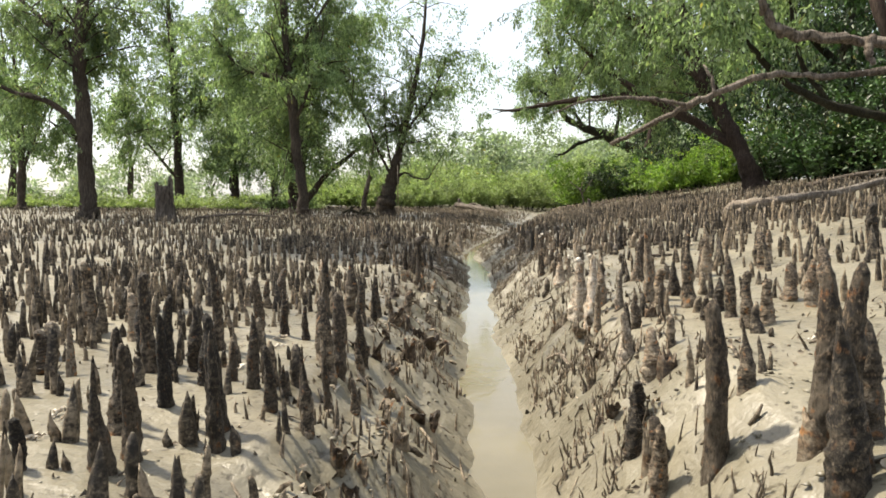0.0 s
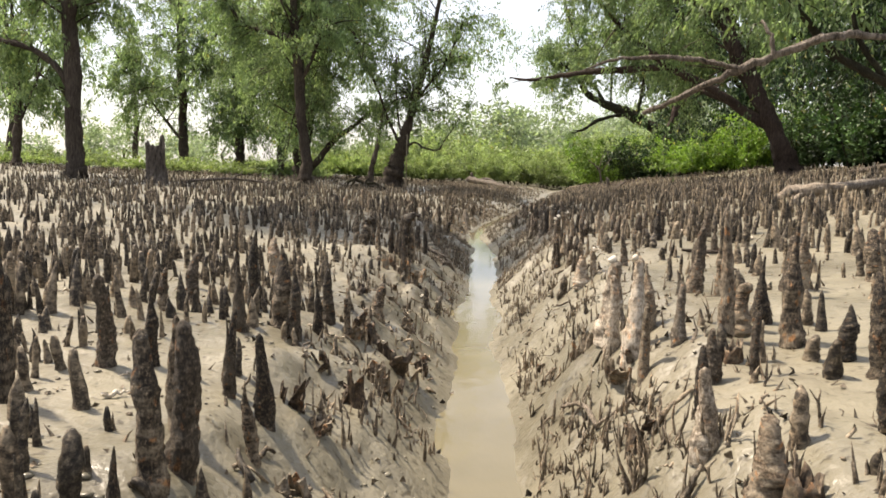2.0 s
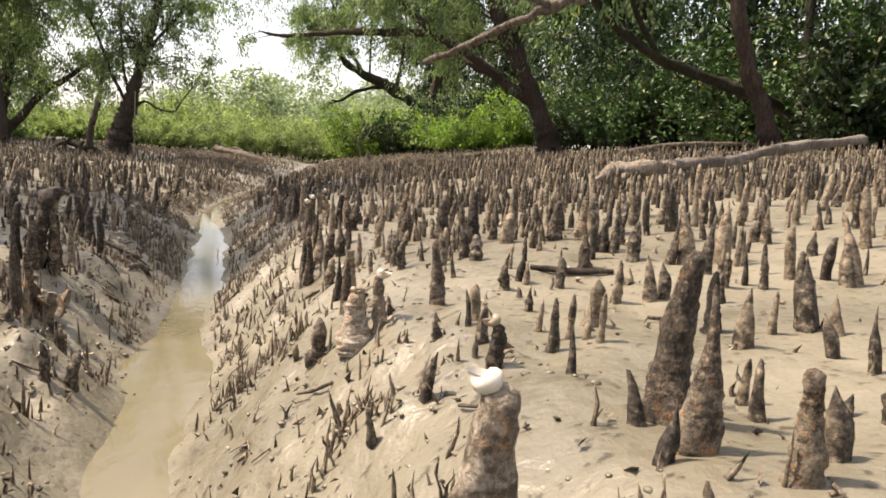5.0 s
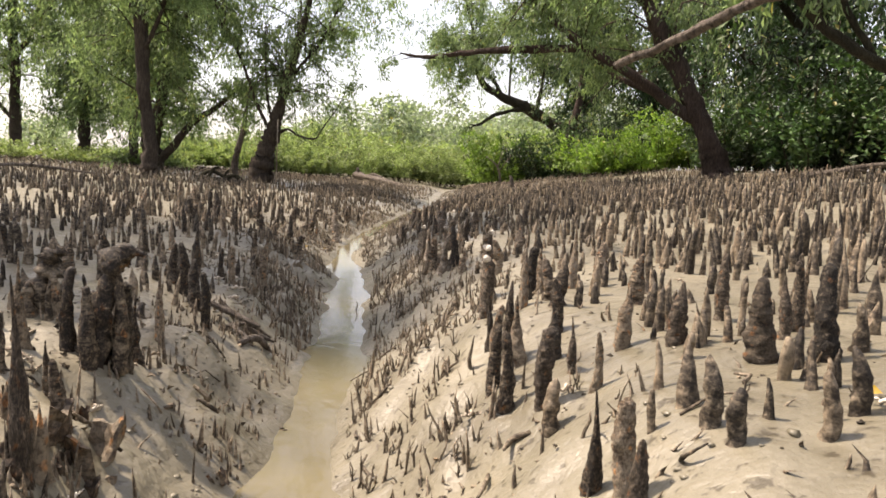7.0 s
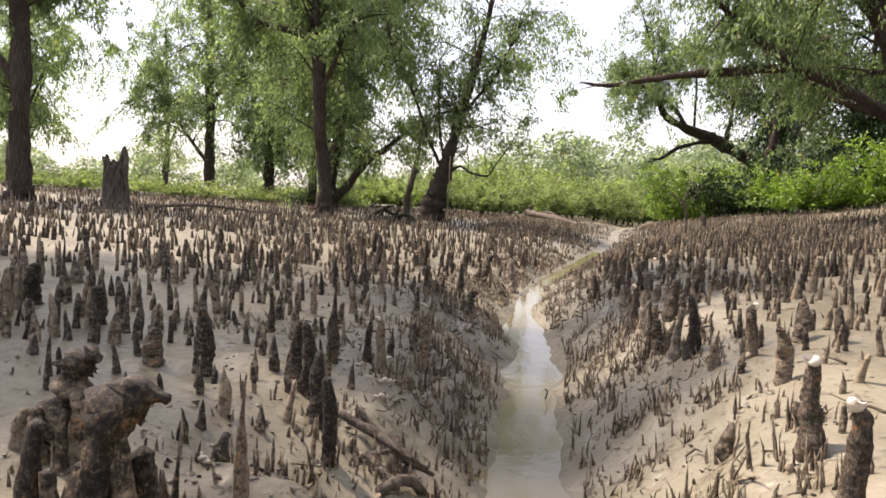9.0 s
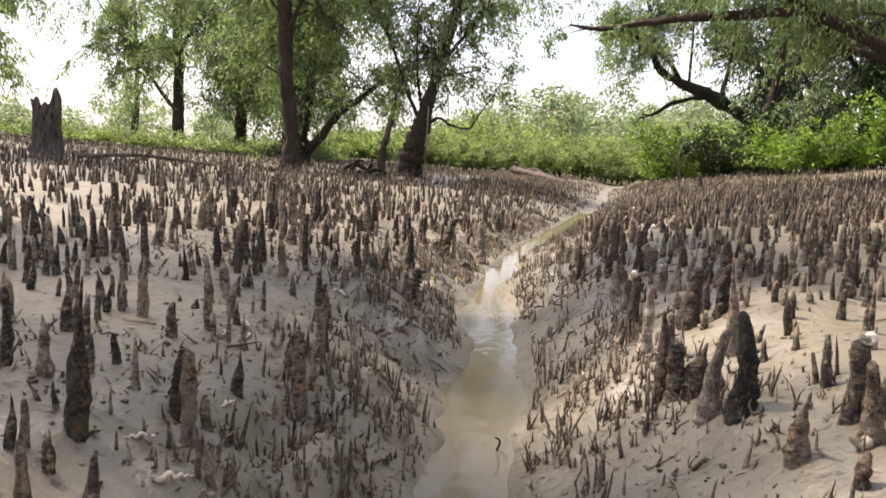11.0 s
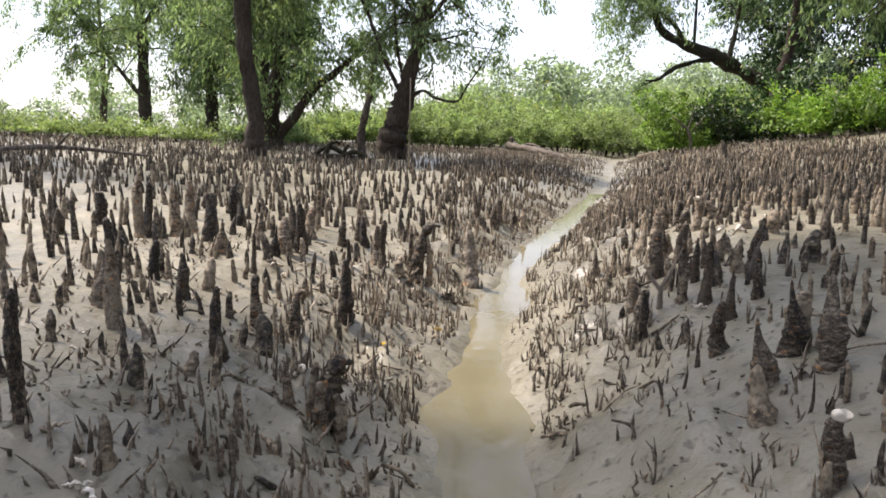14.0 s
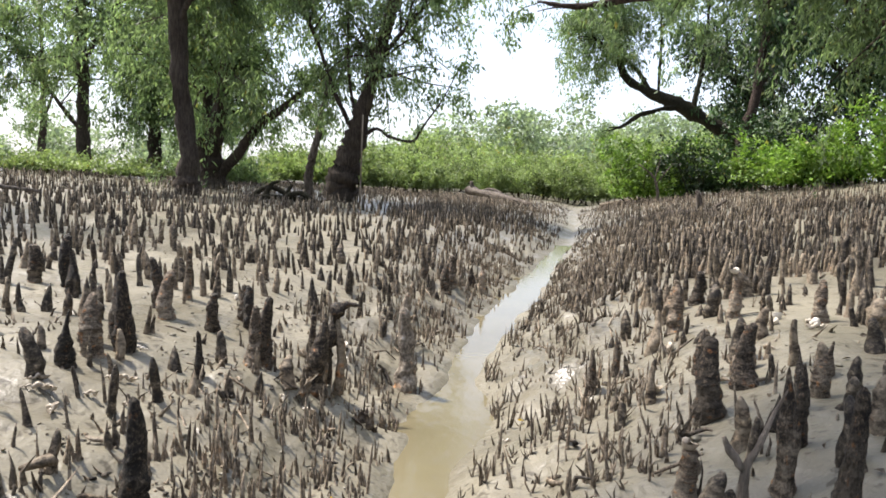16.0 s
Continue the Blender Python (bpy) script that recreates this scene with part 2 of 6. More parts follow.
# ---- the lie of the land ----
CH_Y = [-6, 1, 3.3, 4.5, 5.6, 6.5, 7.5, 8.2, 8.9, 9.5, 10, 10.6, 11.5, 12.6, 14.3, 15.2, 17.6, 19.2, 23.4, 30, 60]
CH_X = [0.5, 0.56, 0.58, 0.57, 0.62, 0.66, 0.70, 0.70, 0.66, 0.65, 0.69, 0.75, 0.90, 1.12, 1.44, 1.61, 2.0, 2.28, 2.82, 3.9, 9.0]


def channel(y):
    return np.interp(y, CH_Y, CH_X) + 0.012 * value_noise(y * 2.2, y * 0 + 3.0, 5)


def half_width(y):
    return np.interp(y, [0, 4, 7, 9, 10.4, 12, 16, 19, 23, 27, 40], [0.075, 0.08, 0.085, 0.095, 0.065, 0.075, 0.075, 0.09, 0.12, 0.2, 0.6]) * (1 + 0.25 * value_noise(y * 2.7, y * 0 + 9.0, 8) + 0.1 * value_noise(y * 8.5, y * 0 + 4.0, 9))


def ground(x, y):
    x, y = np.asarray(x, float), np.asarray(y, float)
    d = x - channel(y)
    a, w, right = np.abs(d), half_width(y), d > 0
    hb = np.where(right, np.interp(y, [3.5, 5, 6, 8, 9.5, 14, 20, 26], [0.35, 0.36, 0.32, 0.30, 0.26, 0.2, 0.14, 0.1]),
                  np.interp(y, [3.5, 6, 8, 9.5, 14, 20, 26], [0.31, 0.27, 0.26, 0.23, 0.19, 0.14, 0.1]))
    reach = np.where(right, np.interp(y, [3.5, 5, 6, 8, 14], [0.40, 0.55, 0.52, 0.66, 0.9]), np.interp(y, [3.5, 6, 8, 14], [0.48, 0.55, 0.66, 0.9]))
    u = np.clip((a - w) / reach, 0, 1)
    z = hb * (0.72 * np.sin(u * math.pi / 2) + 0.14 * (1 - np.cos(u * math.pi)))
    far = np.interp(y, [14, 23, 40], [1.0, 1.35, 1.35])
    z = z + np.where(right, 0.108 * far * np.clip(a - 0.5, 0, 5) + 0.03 * np.clip(a - 5.5, 0, 30), 0.042 * np.clip(a - 0.5, 0, 14))
    z = z * np.interp(y, [24, 29, 40], [1.0, 0.8, 1.0])
    flat = np.clip((a - w * 0.6) / 0.25, 0, 1)
    rough = 0.020 * value_noise(x * 2.1, y * 2.1, 1) + 0.012 * value_noise(x * 6.3, y * 6.3, 2) + 0.008 * value_noise(x * 15, y * 15, 3) * np.clip(value_noise(x * 1.9, y * 1.9, 6) + 0.5, 0.1, 1) + 0.002 * value_noise(x * 33, y * 33, 4)
    bed = -0.055 * np.clip(1 - a / np.maximum(w, 1e-3), 0, 1)
    bank = np.exp(-((a - 0.3) / 0.2) ** 2) * np.where(y < 16, 1, 0)
    lumps = bank * (np.where(right, 1.0, 1.7) * 0.024 * value_noise(x * 9, y * 9, 11) + 0.02 * np.abs(value_noise(x * 22, y * 22, 12)) - 0.012 * np.abs(value_noise(x * 15, y * 15, 13)))
    churned = np.where(right, 0.3, 1.0) * np.exp(-((a - 0.5) / 0.3) ** 2) * np.clip((y - 5.5) / 1.2, 0, 1) * np.clip((11 - y) / 1.5, 0, 1)
    lumps = lumps + churned * (0.011 * value_noise(x * 12, y * 12, 14) + 0.007 * value_noise(x * 26, y * 26, 15))
    return z + rough * (0.5 + 0.5 * flat) + bed + lumps


def stretched(lo, hi, step, far, grow=1.12):
    inner = np.arange(lo, hi, step)
    up, s = [inner[-1] + step], step
    while up[-1] < far:
        s *= grow
        up.append(up[-1] + s)
    down, s = [lo - step], step
    while down[-1] > -far:
        s *= grow
        down.append(down[-1] - s)
    return np.array(down[::-1] + list(inner) + up)


def build_ground():
    xs, ys = stretched(0.2, 1.2, 0.016, 2500, 1.11), stretched(1.6, 12.0, 0.032, 2500, 1.12)
    X, Y = np.meshgrid(xs, ys)
    Z = ground(X, Y)
    v = np.stack([X, Y, Z], -1).reshape(-1, 3)
    nx, ny = len(xs), len(ys)
    i = (np.arange(ny - 1)[:, None] * nx + np.arange(nx - 1)[None, :]).ravel()
    f = np.stack([i, i + 1, i + nx + 1, i + nx], 1)
    tagged(mesh_object("ground", v, f, MUD), "wet tan tidal mud flat with a narrow runnel", "mud", kind="structure")
    ys = np.arange(-4, 15.6, 0.06)
    c, w = channel(ys), half_width(ys) * 1.6 + 0.09
    v = np.concatenate([np.stack([c + k * w, ys, ys * 0.0], 1) for k in (-1, -0.33, 0.33, 1)])
    n = len(ys)
    f = np.concatenate([np.stack([np.arange(n - 1) + k * n, np.arange(n - 1) + (k + 1) * n, np.arange(n - 1) + (k + 1) * n + 1, np.arange(n - 1) + k * n + 1], 1) for k in range(3)])
    tagged(mesh_object("water", v, f, WATER), "shallow muddy water trickling along the runnel", "water", kind="structure")


build_ground()


# ---- limbs and leaves ----
def smooth_line(points, per=6):
    """A rounded line through (x, y, z, radius) points."""
    p = np.array(points, float)
    q = np.vstack([2 * p[0] - p[1], p, 2 * p[-1] - p[-2]])
    out = []
    for i in range(1, len(q) - 2):
        for t in np.arange(per) / per:
            a, b, c, d = q[i - 1], q[i], q[i + 1], q[i + 2]
            out.append(0.5 * (2 * b + (c - a) * t + (2 * a - 5 * b + 4 * c - d) * t * t + (3 * b - a - 3 * c + d) * t ** 3))
    out.append(p[-1])
    return np.array(out)


class Wood:
    """Gathers tubes into one mesh."""

    def __init__(self, seed):
        self.v, self.f, self.n, self.rng = [], [], 0, np.random.default_rng(seed)

    def tube(self, line, sides=8, knob=0.08):
        p, r = line[:, :3], np.maximum(line[:, 3], 0.0015)
        d = np.gradient(p, axis=0)
        d /= np.linalg.norm(d, axis=1)[:, None] + 1e-9
        ref = np.array([0.31, 0.95, 0.05]) if abs(d[0][2]) > 0.7 else np.array([0.05, 0.1, 1.0])
        a = np.cross(d, ref)
        a /= np.linalg.norm(a, axis=1)[:, None] + 1e-9
        b = np.cross(d, a)
        ang = np.linspace(0, 2 * math.pi, sides, endpoint=False)
        q = self.rng.standard_normal((len(p), sides))
        q = (q + np.roll(q, 1, 1) + np.roll(q, 1, 0) + np.roll(q, 2, 0)) * 0.6
        rr = r[:, None] * (1 + knob * q)
        ring = p[:, None, :] + rr[..., None] * (np.cos(ang)[None, :, None] * a[:, None, :] + np.sin(ang)[None, :, None] * b[:, None, :])
        self.v.append(ring.reshape(-1, 3))
        k = np.arange(sides)
        base = self.n + (np.arange(len(p) - 1) * sides)[:, None]
        self.f.append(np.stack([base + k, base + (k + 1) % sides, base + sides + (k + 1) % sides, base + sides + k], -1).reshape(-1, 4))
        self.n += len(p) * sides
        tip = self.n
        self.v.append(np.array([p[-1] + d[-1] * r[-1] * 0.6, p[0] - d[0] * r[0] * 0.3]))
        last = tip - sides
        first = tip - len(p) * sides
        self.f.append(np.stack([last + k, last + (k + 1) % sides, np.full(sides, tip), np.full(sides, tip)], 1))
        self.f.append(np.stack([first + (k + 1) % sides, first + k, np.full(sides, tip + 1), np.full(sides, tip + 1)], 1))
        self.n += 2

    def object(self, name, mat, parent=None):
        f = np.concatenate(self.f)
        tri = f[:, 2] == f[:, 3]
        faces = [tuple(q[:3]) for q in f[tri].tolist()] + [tuple(q) for q in f[~tri].tolist()]
        return mesh_object(name, np.concatenate(self.v), faces, mat, True, parent)


def leaves(name, at, way, length, width, rng, mat, parent=None, fold=0.25, flat=0.0):
    """Pointed leaves, each folded along its middle: at its stem, along way."""
    n = len(at)
    way = way / (np.linalg.norm(way, axis=1)[:, None] + 1e-9)
    side = np.cross(way, rng.standard_normal((n, 3)) + np.array([0, 0, flat]))
    side /= np.linalg.norm(side, axis=1)[:, None] + 1e-9
    up = np.cross(side, way)
    L = length * 0.95 * rng.uniform(0.6, 1.25, n)[:, None]
    W = width * 1.05 * rng.uniform(0.7, 1.3, n)[:, None]
    v = np.empty((n, 4, 3))
    v[:, 0] = at
    v[:, 1] = at + way * L * 0.45 + side * W * 0.5 + up * W * fold
    v[:, 2] = at + way * L - up * L * 0.1
    v[:, 3] = at + way * L * 0.45 - side * W * 0.5 + up * W * fold
    f = np.arange(4 * n).reshape(n, 4)
    tri = np.concatenate([f[:, [0, 1, 2]], f[:, [0, 2, 3]]])
    return mesh_object(name, v.reshape(-1, 3), tri, mat, False, parent)


def empty_thing(name, at, label, category, group=""):
    ob = new(name)
    ob.location = at
    return tagged(ob, label, category, group)


def branch_out(w, rng, line, reach, count, droop, start=0.3, twigs=5, bias=(0, 0, 0), sides=3):
    """Grows boughs with hanging twigs from a limb; returns the twigs as (from, to) pairs."""
    out = []
    n = len(line)
    for k in range(count):
        i = int(n * rng.uniform(start, 0.999))
        p, r = line[i, :3], line[i, 3]
        ax = line[min(i + 1, n - 1), :3] - line[max(i - 1, 0), :3]
        ax /= np.linalg.norm(ax) + 1e-9
        d = rng.standard_normal(3) + ax * 0.7 + np.array([0, 0, 0.35]) + np.array(bias)
        d /= np.linalg.norm(d)
        L = reach * rng.uniform(0.5, 1.15)
        mid = p + d * L * 0.5 + rng.standard_normal(3) * L * 0.08
        end = p + d * L + np.array([0, 0, -droop * L * rng.uniform(0.1, 0.5)])
        r0 = min(r * 0.5, 0.006 + 0.012 * L)
        bough = smooth_line([(*p, r0), (*mid, r0 * 0.65), (*end, r0 * 0.25)], 3)
        w.tube(bough, sides)
        for _ in range(twigs):
            j = rng.integers(len(bough) // 3, len(bough))
            s = bough[j, :3]
            e = s + (rng.standard_normal(3) * 0.6 + d * 0.5 + np.array([0, 0, -droop])) * L * rng.uniform(0.22, 0.5)
            out.append((s, e))
            if rng.random() < 0.1:
                w.tube(np.array([(*s, r0 * 0.3), (*((s + e) / 2 + [0, 0, 0.02]), r0 * 0.2), (*e, r0 * 0.1)]), 4)
    return out


def spray(rng, twigs, per, droop, loose):
    """Where leaves sit along twigs, and which way they point."""
    s, e = np.array([t[0] for t in twigs]), np.array([t[1] for t in twigs])
    k = np.repeat(np.arange(len(twigs)), max(4, int(per)))
    t = 1.1 * rng.random(len(k))[:, None] ** 0.7
    at = s[k] + (e - s)[k] * t + rng.standard_normal((len(k), 3)) * loose * 0.6
    way = (e - s)[k] / (np.linalg.norm((e - s)[k], axis=1)[:, None] + 1e-9) * 0.5 + rng.standard_normal((len(k), 3)) * 0.6 + np.array([0, 0, -droop])
    return at, way


def tree(label, limbs, boughs, leaf, seed, bark=None, foliage=None, droop=0.95, sides=10, bias=(0, 0, 0), high=0.15):
    """limbs: lines of (x, y, z, radius) from the foot; boughs: for each limb (reach, count, start, twigs) or None; leaf: (length, width, per twig, loose)."""
    rng = np.random.default_rng(seed)
    foot = limbs[0][0]
    thing = empty_thing("tree", (foot[0], foot[1], foot[2]), label, "tree", "trees round the mud flat")
    twigs, trunk = [], None
    for k, (line, b) in enumerate(zip(limbs, boughs)):
        w = Wood(seed * 20 + k)
        s = smooth_line(line, 7)
        s[2:-1, :3] += rng.standard_normal((len(s) - 3, 3)) * s[2:-1, 3:4] * (0.3 if bark is LIMBWOOD else 0.06)
        w.tube(s, sides if line[0][3] > 0.05 else 6, 0.13)
        if b:
            twigs += branch_out(w, rng, s, b[0], b[1], droop, b[2], b[3], bias)
        if trunk is None:
            trunk = w.object("trunk", bark or BARK)
        else:
            w.object("limb", bark or BARK, trunk)
    crown = None
    if twigs:
        at, way = spray(rng, twigs, leaf[2], droop, leaf[3])
        full = (at[:, 2] < 1.0 + 0.27 * foot[1]) | (rng.random(len(at)) < high)
        at, way = at[full], way[full]
        crown = leaves("crown", at, way, leaf[0] * 1.15, leaf[1] * 1.25, rng, foliage or LEAF_TREE)
    for o in (trunk, crown):
        if o:
            o.parent = thing
            o.matrix_parent_inverse = Matrix.Translation(thing.location).inverted()
    return thing


def gz(x, y):
    return float(ground(x, y))


def foot(x, y, r, flare=1.5):
    z = gz(x, y)
    return [(x, y, z - 0.12, r * flare), (x, y, z + 0.1, r * (1 + (flare - 1) * 0.6)), (x, y, z + 0.4, r * 1.08)]


# ---- the stand of trees on the far side of the flat ----
def build_stand():
    # tall straight tree with a crooked side limb
    tree("tall straight grey-brown tree with a crooked low side limb", [
        foot(-5.83, 14.0, 0.1188) + [(-5.83, 14, 2.3, 0.11), (-5.84, 14, 3.3, 0.1056), (-5.7, 14, 4.3, 0.0968), (-5.5, 14, 6.0, 0.0704), (-5.4, 13.8, 8.2, 0.0264)],
        [(-5.83, 14, 1.75, 0.0528), (-6.0, 13.95, 2.2, 0.0484), (-6.42, 13.9, 2.53, 0.044), (-6.95, 13.8, 2.69, 0.0352), (-7.6, 13.7, 3.1, 0.0176)],
        [(-5.84, 14, 1.85, 0.0352), (-6.2, 14.1, 1.98, 0.0308), (-6.5, 14.2, 2.2, 0.0176)],
        [(-5.84, 14, 3.2, 0.0616), (-6.3, 14.1, 3.75, 0.0528), (-7.1, 14.3, 4.5, 0.0264)],
        [(-5.7, 14, 4.2, 0.0528), (-5.0, 13.8, 5.0, 0.044), (-4.2, 13.2, 5.9, 0.022)],
    ], [(1.5, 42, 0.5, 7), (0.8, 14, 0.4, 5), (0.6, 7, 0.3, 5), (1.2, 34, 0.3, 6), (1.3, 38, 0.3, 7)], (0.078, 0.02, 44, 0.06), 11, bias=(0, 0.6, 0.2))
    tree("tall dark-barked tree with drooping feathery foliage", [
        foot(-2.75, 17.5, 0.117) + [(-2.83, 17.5, 1.5, 0.1053), (-2.9, 17.5, 2.8, 0.0975), (-3.0, 17.5, 4.2, 0.078), (-3.0, 17.4, 6.2, 0.0468), (-2.9, 17.3, 8.0, 0.0156)],
        [(-2.9, 17.5, 2.9, 0.0468), (-3.2, 17.3, 3.3, 0.039), (-3.9, 17.1, 3.55, 0.0273), (-4.4, 17, 4.2, 0.0156)],
        [(-2.87, 17.5, 2.4, 0.039), (-2.5, 17.3, 3.1, 0.0312), (-2.1, 17.0, 4.2, 0.0156)],
        [(-2.95, 17.5, 3.6, 0.039), (-2.4, 17.8, 4.6, 0.0312), (-1.7, 18, 5.8, 0.0156)],
    ], [(1.5, 62, 0.55, 7), (1.2, 32, 0.3, 6), (1.1, 26, 0.45, 6), (1.3, 34, 0.35, 6)], (0.08, 0.02, 42, 0.07), 12, bark=BARK, bias=(0, 0.9, 0.1))
    # old many-stemmed tree with a heavy low limb behind it
    tree("many-stemmed old tree with a heavy leaning limb", [
        foot(-3.5, 20.6, 0.17) + [(-3.42, 20.5, 1.2, 0.13), (-3.25, 20.4, 2.0, 0.11), (-3.1, 20.3, 3.2, 0.08), (-3.0, 20.3, 5.4, 0.04)],
        [(-3.4, 20.6, 0.55, 0.09), (-3.0, 20.4, 0.95, 0.08), (-2.6, 20.2, 1.4, 0.068), (-2.1, 20.0, 1.72, 0.055), (-1.5, 19.8, 2.2, 0.025)],
        [(-3.5, 20.6, 0.8, 0.09), (-3.65, 20.8, 1.6, 0.08), (-3.75, 20.9, 2.8, 0.06), (-4.0, 21, 4.8, 0.03)],
        [(-3.5, 20.55, 0.45, 0.1), (-3.62, 20.5, 0.95, 0.085), (-3.66, 20.5, 1.25, 0.05)],
        [(-3.1, 20.3, 3.2, 0.05), (-2.4, 20.2, 3.9, 0.04), (-1.6, 20, 5.0, 0.02)],
    ], [(1.5, 48, 0.5, 7), (0.7, 10, 0.7, 6), (1.4, 48, 0.45, 7), None, (1.2, 34, 0.35, 7)], (0.0925, 0.023, 36, 0.11), 13)
    # forked tree in the middle, with an elbowed low branch and hanging rope-like root
    tree("forked tree leaning out with an elbowed low branch", [
        foot(-1.05, 18.9, 0.19, 1.22) + [(-0.97, 18.85, 0.85, 0.178), (-0.88, 18.8, 1.2, 0.148), (-0.75, 18.7, 1.6, 0.112), (-0.59, 18.7, 2.16, 0.09), (-0.34, 18.6, 3.05, 0.07), (-0.05, 18.5, 4.3, 0.045), (0.1, 18.4, 6.0, 0.01966)],
        [(-0.97, 18.8, 1.0, 0.045), (-0.6, 18.7, 1.28, 0.028), (-0.35, 18.6, 1.17, 0.022), (-0.05, 18.5, 1.12, 0.018), (0.08, 18.5, 1.3, 0.014), (0.35, 18.5, 1.7, 0.009), (0.55, 18.5, 2.1, 0.004)],
        [(-0.9, 18.8, 1.25, 0.03931), (-1.15, 18.7, 1.75, 0.03276), (-1.44, 18.6, 2.57, 0.02621), (-1.76, 18.5, 3.1, 0.01966), (-2.0, 18.4, 4.2, 0.009828)],
        [(-0.62, 18.7, 2.1, 0.03931), (-0.3, 18.6, 2.5, 0.03276), (0.1, 18.5, 3.0, 0.02293), (0.5, 18.3, 3.9, 0.0131)],
        [(-0.85, 18.8, 1.3, 0.02293), (-0.98, 18.8, 2.1, 0.01966), (-1.0, 18.8, 3.2, 0.0131)],
    ], [(1.15, 46, 0.55, 6), (0.4, 5, 0.7, 3), (0.9, 22, 0.5, 5), (1.2, 34, 0.35, 6), (0.7, 8, 0.6, 5)], (0.078, 0.02, 27, 0.08), 14, bias=(0, 0.5, 0))
    tree("slender bare leaning stem", [
        foot(-1.6, 19.2, 0.055, 1.3) + [(-1.5, 19.1, 1.0, 0.05), (-1.38, 19.0, 1.55, 0.035), (-1.28, 18.9, 2.1, 0.012)],
    ], [(0.5, 6, 0.6, 4)], (0.0829, 0.0209, 20, 0.06), 15, bark=DEAD)
    tree("slender tree with a broad airy crown", [
        foot(-8.58, 26.3, 0.15) + [(-8.56, 26.3, 2.5, 0.14), (-8.59, 26.3, 4.8, 0.1), (-8.6, 26.2, 8.0, 0.04)],
        [(-8.57, 26.3, 1.5, 0.06), (-8.95, 26.2, 2.0, 0.05), (-9.86, 26.0, 3.3, 0.03), (-10.6, 25.8, 4.4, 0.015)],
        [(-8.58, 26.3, 3.2, 0.06), (-7.8, 26.2, 4.2, 0.04), (-7.0, 26, 5.4, 0.02)],
    ], [(1.7, 52, 0.62, 7), (1.3, 34, 0.35, 6), (1.4, 34, 0.2, 6)], (0.1, 0.027, 40, 0.1), 16)
    tree("straight tree with a dense narrow crown", [
        foot(-6.5, 25.5, 0.15) + [(-6.5, 25.5, 1.6, 0.11), (-6.6, 25.5, 3.4, 0.09), (-6.5, 25.5, 7.0, 0.03)],
    ], [(1.35, 76, 0.6, 7)], (0.1, 0.027, 40, 0.12), 17)
    tree("tree with thin grey stems further back", [
        foot(-5.0, 24.6, 0.1) + [(-4.95, 24.6, 1.8, 0.085), (-4.8, 24.6, 3.6, 0.07), (-4.7, 24.5, 7.0, 0.03)],
        [(-4.95, 24.6, 2.0, 0.045), (-4.5, 24.5, 3.2, 0.035), (-3.9, 24.4, 4.8, 0.02)],
        [(-4.9, 24.6, 2.6, 0.045), (-5.5, 24.5, 3.7, 0.035), (-6.0, 24.4, 5.2, 0.02)],
    ], [(1.5, 56, 0.5, 7), (1.2, 36, 0.35, 6), (1.2, 36, 0.35, 6)], (0.1, 0.026, 36, 0.11), 18)
    for k, (x, y, h) in enumerate([(-10.7, 20.6, 5.5), (-12.6, 23.5, 6.0), (-15.5, 26, 6.2), (-12.0, 30.5, 6.5)]):
        tree("slim straight tree at the edge of the flat", [
            foot(x, y, 0.1) + [(x + 0.1, y, h * 0.45, 0.08), (x, y, h, 0.02)],
            [(x + 0.05, y, h * 0.3, 0.05), (x + 0.7, y, h * 0.55, 0.03), (x + 1.2, y, h * 0.75, 0.012)],
        ], [(1.1, 28, 0.68, 6), (0.8, 10, 0.5, 5)], (0.11, 0.03, 26, 0.1), 30 + k)


